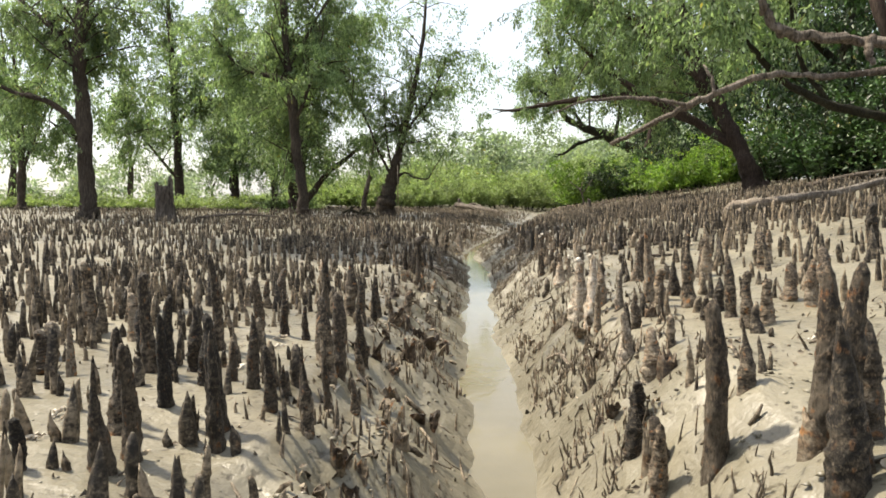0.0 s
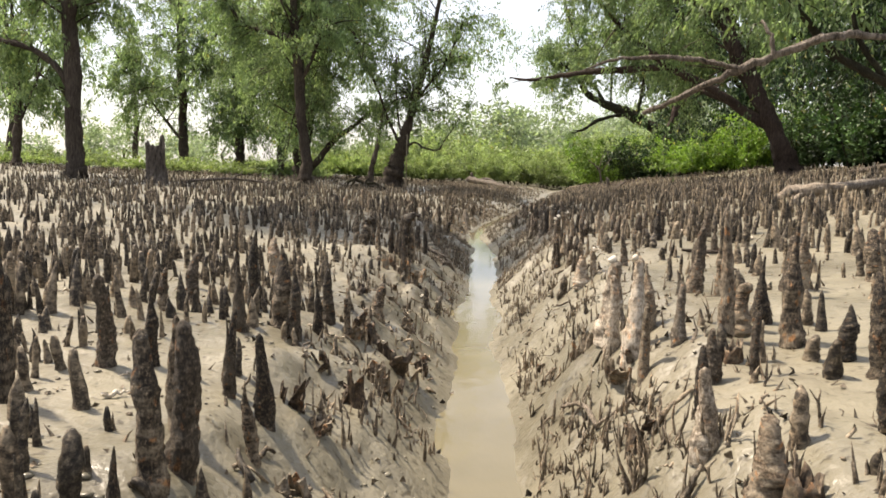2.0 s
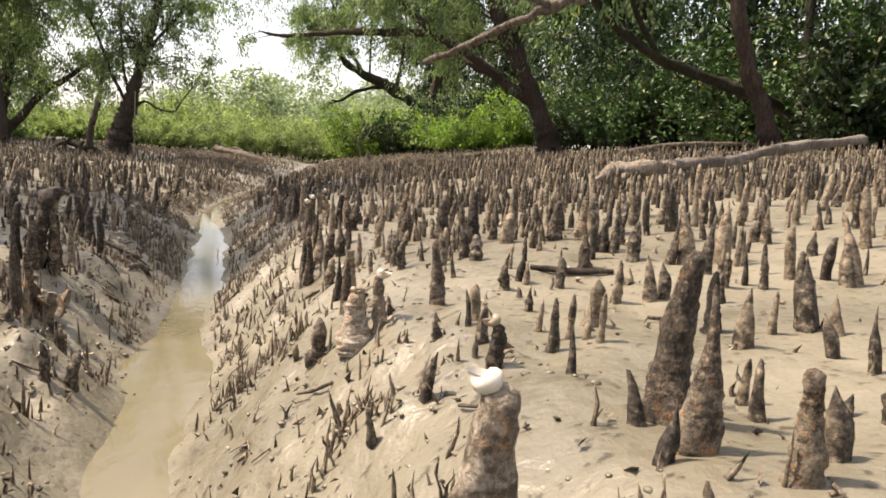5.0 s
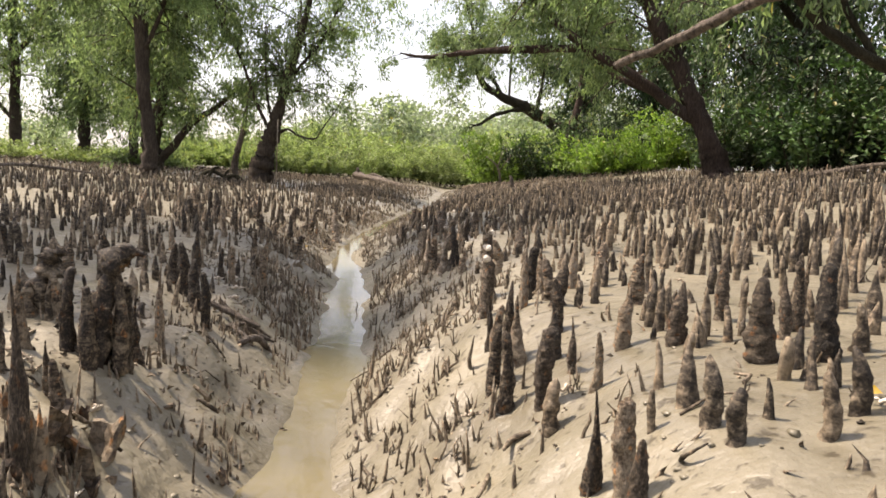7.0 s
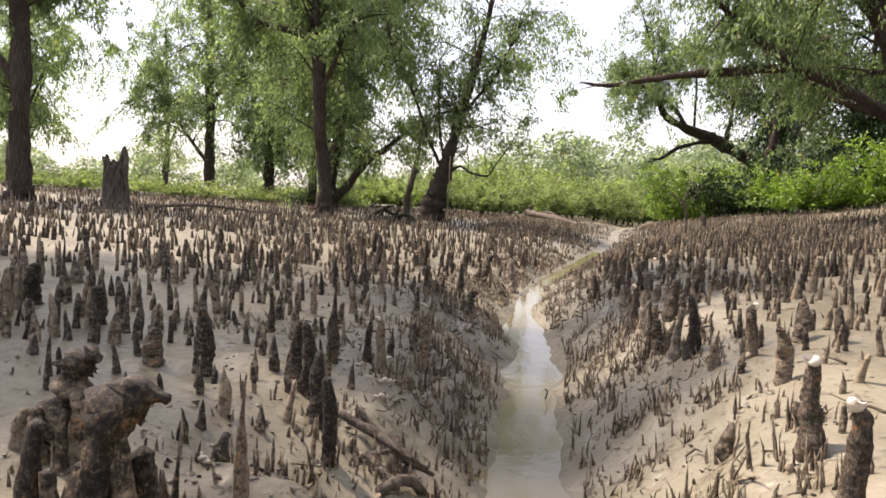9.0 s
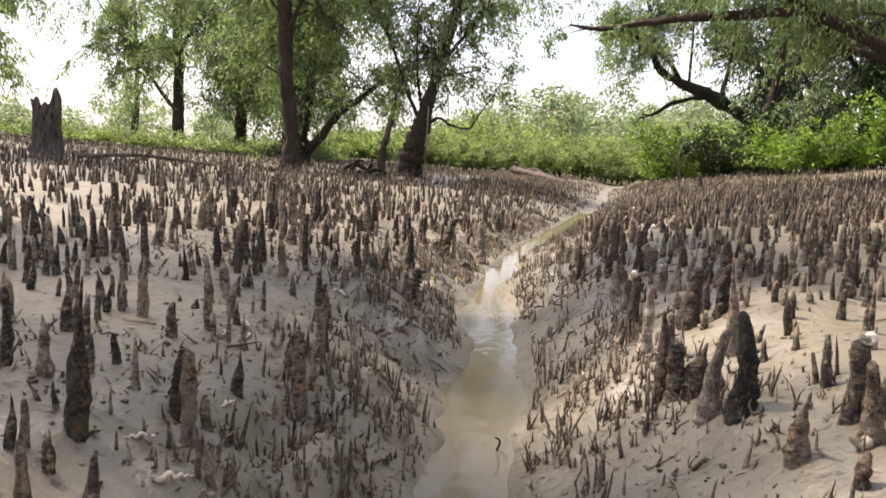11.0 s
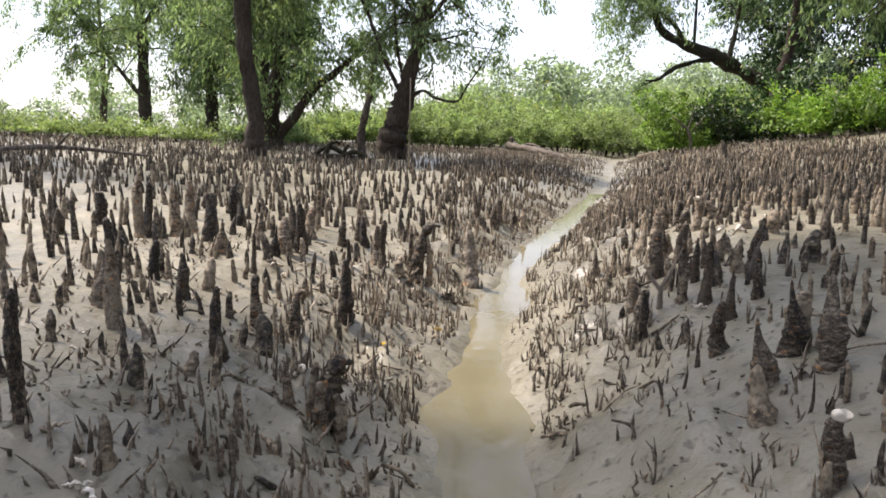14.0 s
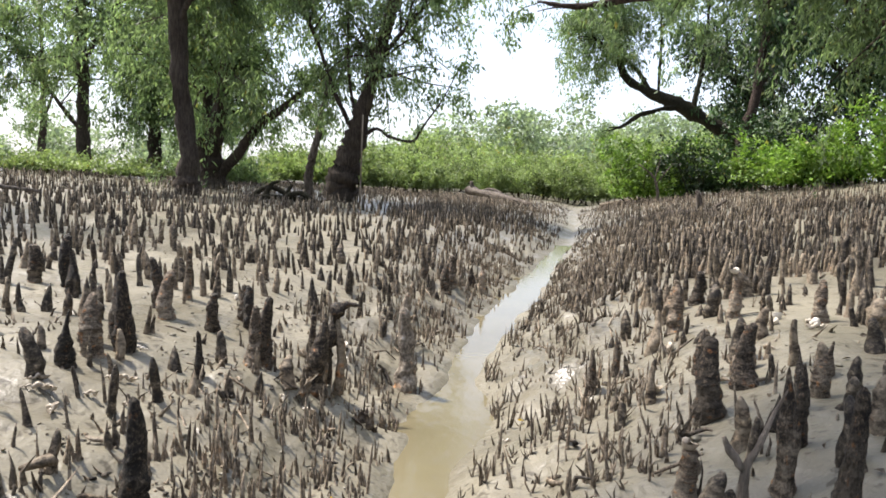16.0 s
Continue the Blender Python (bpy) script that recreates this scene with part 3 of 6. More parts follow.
# ---- trees on the higher bank ----
def build_bank_trees():
    z = gz(5.95, 14.6)
    tree("thick reddish leaning tree with long bare limbs", [
        [(6.0, 14.6, z - 0.15, 0.27), (5.95, 14.6, z + 0.1, 0.2025), (5.85, 14.65, z + 0.5, 0.1537), (5.62, 14.8, 1.75, 0.1425), (5.35, 15.0, 2.4, 0.1312), (5.05, 15.2, 3.2, 0.1125), (4.8, 15.3, 4.6, 0.09), (4.8, 15.3, 7.0, 0.03)],
        [(5.8, 14.7, 1.35, 0.09), (5.35, 14.9, 1.72, 0.08), (4.75, 15.0, 2.13, 0.072), (4.05, 15.2, 2.56, 0.066), (3.45, 15.4, 3.05, 0.045), (2.6, 15.4, 3.9, 0.015)],
        [(4.15, 15.2, 2.52, 0.062), (3.4, 15.4, 2.5, 0.056), (2.6, 15.6, 2.45, 0.048), (1.9, 15.8, 2.36, 0.034), (1.62, 15.8, 2.34, 0.025), (1.35, 15.8, 2.38, 0.01)],
        [(1.62, 15.8, 2.34, 0.01125), (1.45, 15.75, 2.3, 0.00675), (1.34, 15.7, 2.26, 0.00375)],
        [(5.75, 14.7, 1.5, 0.05475), (5.2, 15.2, 1.9, 0.0495), (4.6, 15.8, 2.3, 0.03), (4.2, 16.2, 3.0, 0.015)],
        [(5.1, 15.2, 3.1, 0.075), (4.3, 14.9, 3.6, 0.0525), (3.5, 14.6, 3.9, 0.0375), (2.8, 14.4, 4.3, 0.015)],
        [(5.0, 15.2, 3.4, 0.06), (5.8, 15.0, 4.2, 0.045), (6.6, 14.8, 5.2, 0.015)],
    ], [(1.5, 44, 0.55, 7), (1.0, 18, 0.7, 6), (0.45, 6, 0.0, 3), None, (1.0, 16, 0.6, 6), (1.3, 56, 0.2, 8), (1.3, 30, 0.2, 7)], (0.07, 0.018, 44, 0.07), 41, bark=BARK_RED, sides=14, bias=(0, 0.7, 0.3))
    # arching tree whose foot is hidden by bushes
    tree("arching mossy tree bent out over the creek", [
        [(8.1, 28.2, 0.6, 0.2028), (7.6, 28, 1.7, 0.1794), (6.9, 28, 2.25, 0.1638), (6.23, 28, 2.62, 0.1482), (5.4, 28, 2.95, 0.1326), (4.67, 28, 3.37, 0.1014), (4.4, 28, 4.1, 0.078), (4.3, 28, 4.9, 0.0546), (3.9, 28, 6.2, 0.0234)],
        [(6.2, 28, 2.66, 0.078), (5.7, 27.8, 2.6, 0.0663), (5.0, 27.6, 2.4, 0.0546), (4.55, 27.6, 2.1, 0.0429), (4.22, 27.6, 2.06, 0.0195)],
        [(4.55, 27.6, 2.12, 0.0273), (4.3, 27.6, 2.0, 0.0195), (4.1, 27.6, 1.98, 0.00936)],
        [(5.3, 28, 3.0, 0.0702), (4.9, 28, 3.6, 0.0546), (4.2, 27.8, 4.0, 0.039), (3.3, 27.6, 4.6, 0.0156)],
        [(5.5, 28, 2.95, 0.039), (5.5, 28, 4.4, 0.0273), (5.4, 28, 5.8, 0.0117)],
        [(6.4, 28, 2.55, 0.0624), (6.6, 28, 4.0, 0.0468), (6.7, 28, 6.4, 0.0156)],
    ], [(1.1, 30, 0.78, 7), None, (0.3, 3, 0.5, 3), (1.2, 40, 0.55, 7), (1.1, 20, 0.5, 6), (1.5, 30, 0.5, 7)], (0.1, 0.026, 27, 0.1), 42, bark=BARK_DARK)
    tree("pale straight trunk behind the bushes", [
        foot(6.9, 25.4, 0.14) + [(6.75, 25.3, 1.7, 0.12), (7.0, 25.2, 3.0, 0.1), (7.2, 25.2, 6.0, 0.04)],
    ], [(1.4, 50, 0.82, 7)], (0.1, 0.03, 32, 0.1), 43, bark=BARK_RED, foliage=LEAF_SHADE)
    # reddish trunk on the bank, with a dark limb running behind it
    zb = gz(5.84, 9.26)
    tree("reddish straight trunk with patchy bark on the bank", [
        [(5.93, 9.26, zb - 0.2, 0.2), (5.84, 9.26, zb + 0.08, 0.11), (5.7, 9.26, 1.23, 0.082), (5.53, 9.26, 1.54, 0.074), (5.3, 9.26, 2.21, 0.07), (5.12, 9.38, 3.36, 0.066), (5.07, 9.6, 6.2, 0.05)],
        [(5.3, 9.26, 2.3, 0.05), (5.75, 9.6, 3.2, 0.04), (6.3, 9.8, 4.2, 0.02)],
    ], [(1.2, 26, 0.84, 7), (1.1, 12, 0.8, 6)], (0.065, 0.016, 44, 0.07), 44, bark=BARK_RED)
    tree("dark mossy limb-heavy tree among the bank bushes", [
        [(7.4, 10.4, 0.8, 0.0936), (6.9, 10.3, 1.25, 0.0702), (6.16, 10, 1.40, 0.06084), (5.63, 10, 1.52, 0.05616), (4.96, 10, 1.70, 0.05148), (4.41, 10, 2.02, 0.0468), (3.9, 10, 2.6, 0.03276), (3.2, 10, 3.4, 0.01404)],
        [(5.0, 10, 1.7, 0.03276), (4.7, 10.1, 2.3, 0.02808), (4.6, 10.2, 3.4, 0.01404)],
        [(7.2, 10.4, 1.0, 0.06552), (7.3, 10.6, 3.0, 0.0468), (7.2, 10.6, 6.0, 0.01404)],
    ], [(0.8, 18, 0.8, 6), (0.8, 12, 0.6, 6), (1.5, 46, 0.45, 7)], (0.0925, 0.0251, 25, 0.08), 45, bark=BARK_DARK)
    # tree just off the path whose dead limbs reach across the flat
    tree("bank tree with long bleached dead limbs reaching over the mud", [
        [(5.6, 5.6, gz(5.6, 5.6) - 0.2, 0.26), (5.55, 5.6, 1.0, 0.2), (5.4, 5.6, 1.6, 0.17), (5.3, 5.7, 3.0, 0.14), (5.2, 6.0, 5.5, 0.05)],
        [(5.45, 5.62, 1.55, 0.0513), (4.5, 5.9, 1.56, 0.0345), (3.57, 6.2, 1.51, 0.026), (3.15, 6.25, 1.48, 0.0215), (2.86, 6.25, 1.5, 0.0205), (2.68, 6.25, 1.49, 0.0245), (2.45, 6.3, 1.42, 0.0234), (2.13, 6.4, 1.28, 0.0198), (1.98, 6.75, 1.2, 0.0189), (1.8, 7.15, 1.1, 0.0153)],
        [(2.2, 6.35, 1.31, 0.0189), (2.0, 6.4, 1.36, 0.0163), (1.78, 6.4, 1.385, 0.0144), (1.44, 6.4, 1.365, 0.0099), (1.22, 6.4, 1.29, 0.0045)],
        [(2.36, 6.3, 1.39, 0.0144), (2.34, 6.3, 1.5, 0.0118), (2.3, 6.35, 1.6, 0.0063)],
        [(5.4, 5.65, 1.9, 0.0630), (4.5, 6.1, 1.85, 0.0495), (3.69, 6.5, 1.76, 0.0405), (3.33, 6.5, 1.79, 0.0377), (2.95, 6.5, 1.84, 0.0414), (2.84, 6.5, 1.95, 0.0324), (2.76, 6.5, 2.15, 0.0270), (2.6, 6.6, 2.7, 0.0135)],
        [(3.55, 6.42, 1.78, 0.0315), (3.5, 6.38, 1.68, 0.0287), (3.52, 6.36, 1.57, 0.0198)],
    ], [(1.4, 50, 0.75, 7), None, None, None, (0.7, 16, 0.85, 6), None], (0.052, 0.013, 44, 0.06), 46, bark=LIMBWOOD, sides=12)


def build_bank_canopy():
    # the gloom of these crowns is in the leaf colour
    for k, (x, y, h) in enumerate([(8.6, 13.2, 6.5), (8.9, 9.6, 6.5), (9.0, 17.0, 7.0), (10.5, 21.5, 7.5), (8.6, 29.6, 6.5), (9.8, 26.4, 7.0), (11.8, 27.5, 8.0)]):
        tree("tree crowding the higher bank, shade put into its leaf colour", [
            foot(x, y, 0.14) + [(x - 0.2, y, 2.4, 0.11), (x - 0.1, y, h * 0.6, 0.08), (x, y, h, 0.03)],
            [(x - 0.15, y, 3.0, 0.08), (x - 0.9, y + 0.1, 3.9, 0.06), (x - 1.6, y + 0.1, 4.7, 0.03)],
            [(x - 0.15, y, 2.6, 0.07), (x + 0.5, y + 0.8, 3.6, 0.05), (x + 1.0, y + 1.4, 4.6, 0.02)],
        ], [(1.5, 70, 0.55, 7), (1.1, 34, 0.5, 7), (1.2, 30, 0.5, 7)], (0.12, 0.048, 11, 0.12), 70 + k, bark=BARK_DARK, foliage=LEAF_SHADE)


# ---- an unseen tree, added beside the path to shade the flat ----
def build_shade_tree():
    # never in view; each bough is placed for the shadow it casts
    tree("unseen leafy tree added to shade the flat", [
        foot(-6.6, 9.3, 0.16) + [(-6.5, 9.3, 2.2, 0.14), (-6.0, 9.3, 4.0, 0.12), (-5.0, 9.3, 6.0, 0.09), (-3.6, 9.5, 6.9, 0.05), (-2.1, 9.9, 7.3, 0.02)],
        [(-4.6, 9.3, 6.3, 0.06), (-3.9, 8.95, 6.9, 0.05), (-3.4, 8.75, 7.1, 0.02)],
        [(-3.8, 9.45, 6.8, 0.06), (-3.0, 10.2, 7.1, 0.05), (-2.2, 10.5, 7.2, 0.02)],
        [(-5.0, 9.3, 6.0, 0.06), (-4.6, 9.75, 6.6, 0.05), (-4.2, 9.9, 7.0, 0.02)],
        [(-2.4, 10.4, 7.2, 0.05), (-1.5, 12.3, 7.3, 0.03), (-0.7, 13.7, 7.4, 0.015)],
        [(-3.6, 9.5, 7.0, 0.04), (-3.2, 9.1, 7.1, 0.03), (-2.95, 8.75, 7.15, 0.01)],
        [(-4.9, 9.2, 6.3, 0.04), (-4.4, 8.6, 6.8, 0.03), (-4.05, 8.15, 7.0, 0.01)],
        [(-3.7, 10.0, 6.9, 0.04), (-3.45, 10.3, 7.05, 0.03), (-3.15, 10.45, 7.1, 0.01)],
        [(-2.7, 10.35, 7.1, 0.04), (-2.4, 10.85, 7.2, 0.03), (-2.15, 11.05, 7.2, 0.01)],
        [(-2.6, 10.3, 7.1, 0.04), (-2.3, 10.7, 7.25, 0.03), (-2.0, 11.2, 7.3, 0.01)],
        [(-3.6, 9.5, 7.0, 0.04), (-3.2, 8.8, 7.1, 0.03), (-2.9, 8.5, 7.1, 0.01)],
        [(-4.6, 9.3, 6.4, 0.05), (-4.2, 8.9, 6.9, 0.04), (-3.9, 8.2, 7.05, 0.01)],
        [(-4.1, 8.7, 6.9, 0.04), (-3.75, 8.2, 7.0, 0.03), (-3.5, 7.8, 7.05, 0.01)],
        [(-3.9, 9.4, 6.9, 0.05), (-3.6, 9.6, 7.05, 0.04), (-3.3, 9.8, 7.1, 0.01)],
        [(-2.7, 10.2, 7.15, 0.04), (-2.4, 10.2, 7.2, 0.03), (-2.1, 10.0, 7.2, 0.01)],
        [(-2.95, 9.0, 7.05, 0.04), (-2.7, 8.8, 7.1, 0.03), (-2.5, 8.65, 7.1, 0.01)],
    ], [(0.75, 26, 0.6, 7), (0.55, 12, 0.3, 7), (0.7, 20, 0.2, 7), (0.5, 20, 0.3, 7), (0.7, 20, 0.7, 7), (0.3, 22, 0.4, 7), (0.45, 26, 0.45, 7), (0.3, 7, 0.4, 7), (0.35, 14, 0.4, 7), (0.45, 16, 0.3, 7), (0.45, 20, 0.3, 7), (0.55, 26, 0.2, 7), (0.4, 24, 0.2, 7), (0.45, 16, 0.2, 7), (0.45, 18, 0.2, 7), (0.3, 12, 0.3, 7)], (0.12, 0.04, 16, 0.1), 51, droop=0.3, high=0.38)


build_stand()
build_bank_trees()
build_bank_canopy()
build_shade_tree()


# ---- bushes ----
def bush(x, y, r, h, count, leaf, mat, seed, label, skirt=0.1):
    rng = np.random.default_rng(seed)
    z = gz(x, y)
    thing = empty_thing("bush", (x, y, z), label, "bush", "mangrove bushes")
    w = Wood(seed)
    twigs = []
    for k in range(count):
        a, q = rng.uniform(0, 2 * math.pi), math.sqrt(rng.random())
        top = np.array([x + r * q * math.cos(a), y + r * q * math.sin(a), z + h * (0.25 + 0.75 * math.sqrt(max(0.0, 1 - q * q * 0.85))) * rng.uniform(0.55, 1.1)])
        low = np.array([x + r * 0.5 * q * math.cos(a), y + r * 0.5 * q * math.sin(a), z - 0.05])
        mid = (top + low) / 2 + rng.standard_normal(3) * r * 0.06
        r0 = 0.008 + 0.007 * h
        stem = smooth_line([(*low, r0), (*mid, r0 * 0.7), (*top, r0 * 0.25)], 3)
        if k % 2:
            w.tube(stem, 3)
        for _ in range(6):
            j = rng.integers(1, len(stem))
            s = stem[j, :3]
            twigs.append((s, s + rng.standard_normal(3) * np.array([1, 1, 0.55]) * 0.22 * r + np.array([0, 0, 0.04])))
    at, way = spray(rng, twigs, leaf[2], -0.25, leaf[3])
    under = at[:, 2] < z + skirt
    at[under, 2] = z + skirt + rng.uniform(0, 0.4, under.sum()) * h
    for o in (tagged(w.object("stem_tangle", BARK_DARK), kind="stuff"), leaves("foliage", at, way, leaf[0], leaf[1], rng, mat, flat=2.0)):
        o.parent = thing
        o.matrix_parent_inverse = Matrix.Translation(thing.location).inverted()


def build_bushes():
    far = (0.08, 0.042, 40, 0.075)
    rng = np.random.default_rng(7)
    # bright thicket across the creek
    for k, x in enumerate(np.arange(-7.6, 8.0, 1.25)):
        y = 31.5 + 0.5 * math.sin(k * 1.7) + 0.25 * abs(x + 1) ** 0.5
        bush(x + rng.uniform(-0.3, 0.3), y, 1.2, rng.uniform(0.65, 1.35) * (1.0 if x > -2.7 else 0.35), 34, far, LEAF_FAR_HAZED, 100 + k, "bright green mangrove bush along the creek bank", 0.2)
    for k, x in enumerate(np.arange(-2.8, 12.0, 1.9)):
        bush(x + rng.uniform(-0.5, 0.5), 36 + rng.uniform(-1, 1), 1.7, rng.uniform(1.2, 1.9), 28, (0.12, 0.062, 36, 0.15), LEAF_FAR_HAZED, 130 + k, "tall bright mangrove bush behind the creek")
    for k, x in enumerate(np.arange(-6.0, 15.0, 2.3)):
        bush(x + rng.uniform(-0.5, 0.5), 41 + rng.uniform(-1, 1), 2.1, rng.uniform(1.5, 2.3) * (1.0 if x > -2 else 0.6), 30, (0.2, 0.11, 25, 0.2), LEAF_FAR_HAZED, 240 + k, "tall bush in the far thicket, haze mixed into its green")
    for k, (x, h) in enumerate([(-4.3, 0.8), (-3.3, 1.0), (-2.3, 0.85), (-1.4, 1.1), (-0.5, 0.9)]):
        bush(x, 27.4 + 0.3 * math.sin(k * 2.1), 0.95, h, 30, far, LEAF_FAR_HAZED, 145 + k, "bright green mangrove bush behind the trees", 0.2)
    # rounded bushes at the foot of the arching tree, some in the shade-darkened leaf
    near = (0.095, 0.046, 32, 0.075)
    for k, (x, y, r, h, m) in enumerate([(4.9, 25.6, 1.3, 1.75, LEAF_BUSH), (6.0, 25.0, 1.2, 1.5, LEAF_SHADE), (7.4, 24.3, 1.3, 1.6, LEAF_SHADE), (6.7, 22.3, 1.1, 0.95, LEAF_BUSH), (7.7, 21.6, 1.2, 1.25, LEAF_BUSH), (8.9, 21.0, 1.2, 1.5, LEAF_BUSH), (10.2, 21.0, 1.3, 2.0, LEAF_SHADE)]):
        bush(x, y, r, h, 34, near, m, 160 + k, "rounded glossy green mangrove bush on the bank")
    # green thicket on the bank, its deep shade put into the leaf colour
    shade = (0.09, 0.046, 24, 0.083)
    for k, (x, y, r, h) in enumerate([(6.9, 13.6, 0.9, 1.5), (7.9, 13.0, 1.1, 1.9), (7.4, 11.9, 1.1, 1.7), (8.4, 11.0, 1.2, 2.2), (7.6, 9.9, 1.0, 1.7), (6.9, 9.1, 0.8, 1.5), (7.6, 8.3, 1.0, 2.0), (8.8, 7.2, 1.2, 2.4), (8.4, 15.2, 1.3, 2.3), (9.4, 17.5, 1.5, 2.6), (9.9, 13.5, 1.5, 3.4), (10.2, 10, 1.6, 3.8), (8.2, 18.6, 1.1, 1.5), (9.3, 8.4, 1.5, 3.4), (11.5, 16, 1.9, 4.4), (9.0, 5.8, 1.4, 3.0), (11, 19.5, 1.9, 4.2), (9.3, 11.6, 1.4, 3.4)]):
        bush(x, y, r, h, 40 if h < 3 else 28, shade, LEAF_SHADE, 180 + k, "dense green thicket bush on the higher bank, shade put into its leaf colour")
    # low shrubs on the low bank
    for k in range(16):
        x, y = -4.2 - k * 0.85 + rng.uniform(-0.3, 0.3), 23.5 + rng.uniform(-1.5, 2.0) - 0.12 * k
        bush(x, y, 0.95, rng.uniform(0.14, 0.3), 22, (0.08, 0.04, 20, 0.1), LEAF_FAR_HAZED, 210 + k, "low bright green shrub on the low bank")


build_bushes()


# ---- far woods ----
def build_far_woods():
    rng = np.random.default_rng(3)
    w = Wood(3)
    at, way = [], []
    for k in range(120):
        x = rng.uniform(-48, 45) if k % 5 < 2 else rng.uniform(-2, 24)
        y = rng.uniform(52, 88)
        z = gz(x, y)
        h = rng.uniform(2.6, 5.4) * (1.0 if -1 < x < 24 else 0.62)
        w.tube(smooth_line([(x, y, z, 0.16), (x + rng.uniform(-0.4, 0.4), y, z + h * 0.3, 0.1), (x + rng.uniform(-0.6, 0.6), y, z + h * 0.55, 0.03)], 3), 5)
        for _ in range(22):
            c = np.array([x, y, z + h * rng.uniform(0.2, 1.0)]) + rng.standard_normal(3) * np.array([0.85, 0.85, 0.4])
            n = 38
            at.append(c + rng.standard_normal((n, 3)) * np.array([0.36, 0.36, 0.2]))
            way.append(rng.standard_normal((n, 3)) + np.array([0, 0, -0.2]))
    tagged(w.object("far_woods_trunks", BARK), "grey trunks of the distant woods", "trees", kind="stuff")
    tagged(leaves("far_woods", np.concatenate(at), np.concatenate(way), 0.29, 0.17, rng, LEAF_WOODS_HAZED), "distant mangrove woods, haze mixed into the leaf green", "woods", kind="stuff")


build_far_woods()


# ---- breathing roots: (x, y, height, radius), by stretches of the flat ----
ROOT_ROWS_A = [(0.96, 1.76, 0.322, 0.035), (-0.2, 1.85, 0.094, 0.014), (0.07, 1.85, 0.082, 0.012), (0.97, 1.86, 0.327, 0.033), (1.04, 1.87, 0.207, 0.029), (-0.09, 1.88, 0.21, 0.022), (-0.07, 1.94, 0.222, 0.02), (0.86, 2.0, 0.33, 0.024), (0.04, 2.01, 0.238, 0.016), (0.79, 2.07, 0.158, 0.021), (0.17, 2.11, 0.183, 0.017), (0.96, 2.12, 0.158, 0.021), (-0.17, 2.13, 0.198, 0.014), (-0.11, 2.19, 0.208, 0.017), (0.08, 2.22, 0.152, 0.015), (0.14, 2.25, 0.167, 0.011), (0.09, 2.3, 0.093, 0.012), (0.92, 2.31, 0.075, 0.012), (0.02, 2.33, 0.188, 0.017), (-0.08, 2.34, 0.15, 0.024), (0.82, 2.35, 0.116, 0.025), (0.17, 2.36, 0.166, 0.011), (-0.04, 2.39, 0.105, 0.013), (0.22, 2.4, 0.093, 0.012)]
ROOT_ROWS_B = [(-0.42, 2.45, 0.157, 0.013), (-0.24, 2.45, 0.203, 0.022), (-0.15, 2.48, 0.14, 0.021), (0.15, 2.49, 0.169, 0.023), (0.9, 2.52, 0.112, 0.031), (0.16, 2.56, 0.179, 0.024), (1.06, 2.56, 0.096, 0.014), (-0.58, 2.67, 0.091, 0.028), (1.19, 2.69, 0.142, 0.022), (1.24, 2.7, 0.112, 0.024), (1.4, 2.71, 0.182, 0.033), (0.19, 2.78, 0.109, 0.015), (0.91, 2.82, 0.113, 0.016), (0.18, 2.9, 0.145, 0.02), (-0.33, 2.91, 0.087, 0.014), (-0.47, 2.92, 0.125, 0.035), (0.11, 2.92, 0.13, 0.015), (-0.12, 2.95, 0.156, 0.023), (1.21, 2.97, 0.1, 0.022), (1.15, 2.97, 0.053, 0.017), (1.07, 2.99, 0.082, 0.009), (-0.06, 3, 0.122, 0.017), (1, 3.01, 0.074, 0.015), (1.16, 3.07, 0.258, 0.029)]
ROOT_ROWS_C = [(0.89, 3.12, 0.152, 0.015), (1.05, 3.13, 0.258, 0.018), (-0.89, 3.18, 0.105, 0.016), (1.25, 3.22, 0.08, 0.016), (1.16, 3.23, 0.145, 0.024), (1.27, 3.3, 0.047, 0.013), (1.46, 3.36, 0.063, 0.011), (1.16, 3.5, 0.093, 0.017), (1.13, 3.6, 0.153, 0.024), (0.88, 3.6, 0.074, 0.01), (1.68, 3.74, 0.138, 0.02), (2.13, 3.82, 0.185, 0.042), (1.17, 3.99, 0.083, 0.011), (1.43, 3.99, 0.095, 0.016), (1.09, 4.06, 0.062, 0.013), (1.28, 4.09, 0.08, 0.018), (1.04, 4.13, 0.035, 0.005), (1.4, 4.23, 0.084, 0.012), (1.1, 4.34, 0.115, 0.016), (-0.16, 4.35, 0.136, 0.033), (1.25, 4.39, 0.05, 0.015), (0.9, 4.48, 0.09, 0.02), (1.58, 4.48, 0.091, 0.02), (1.47, 4.49, 0.097, 0.019)]
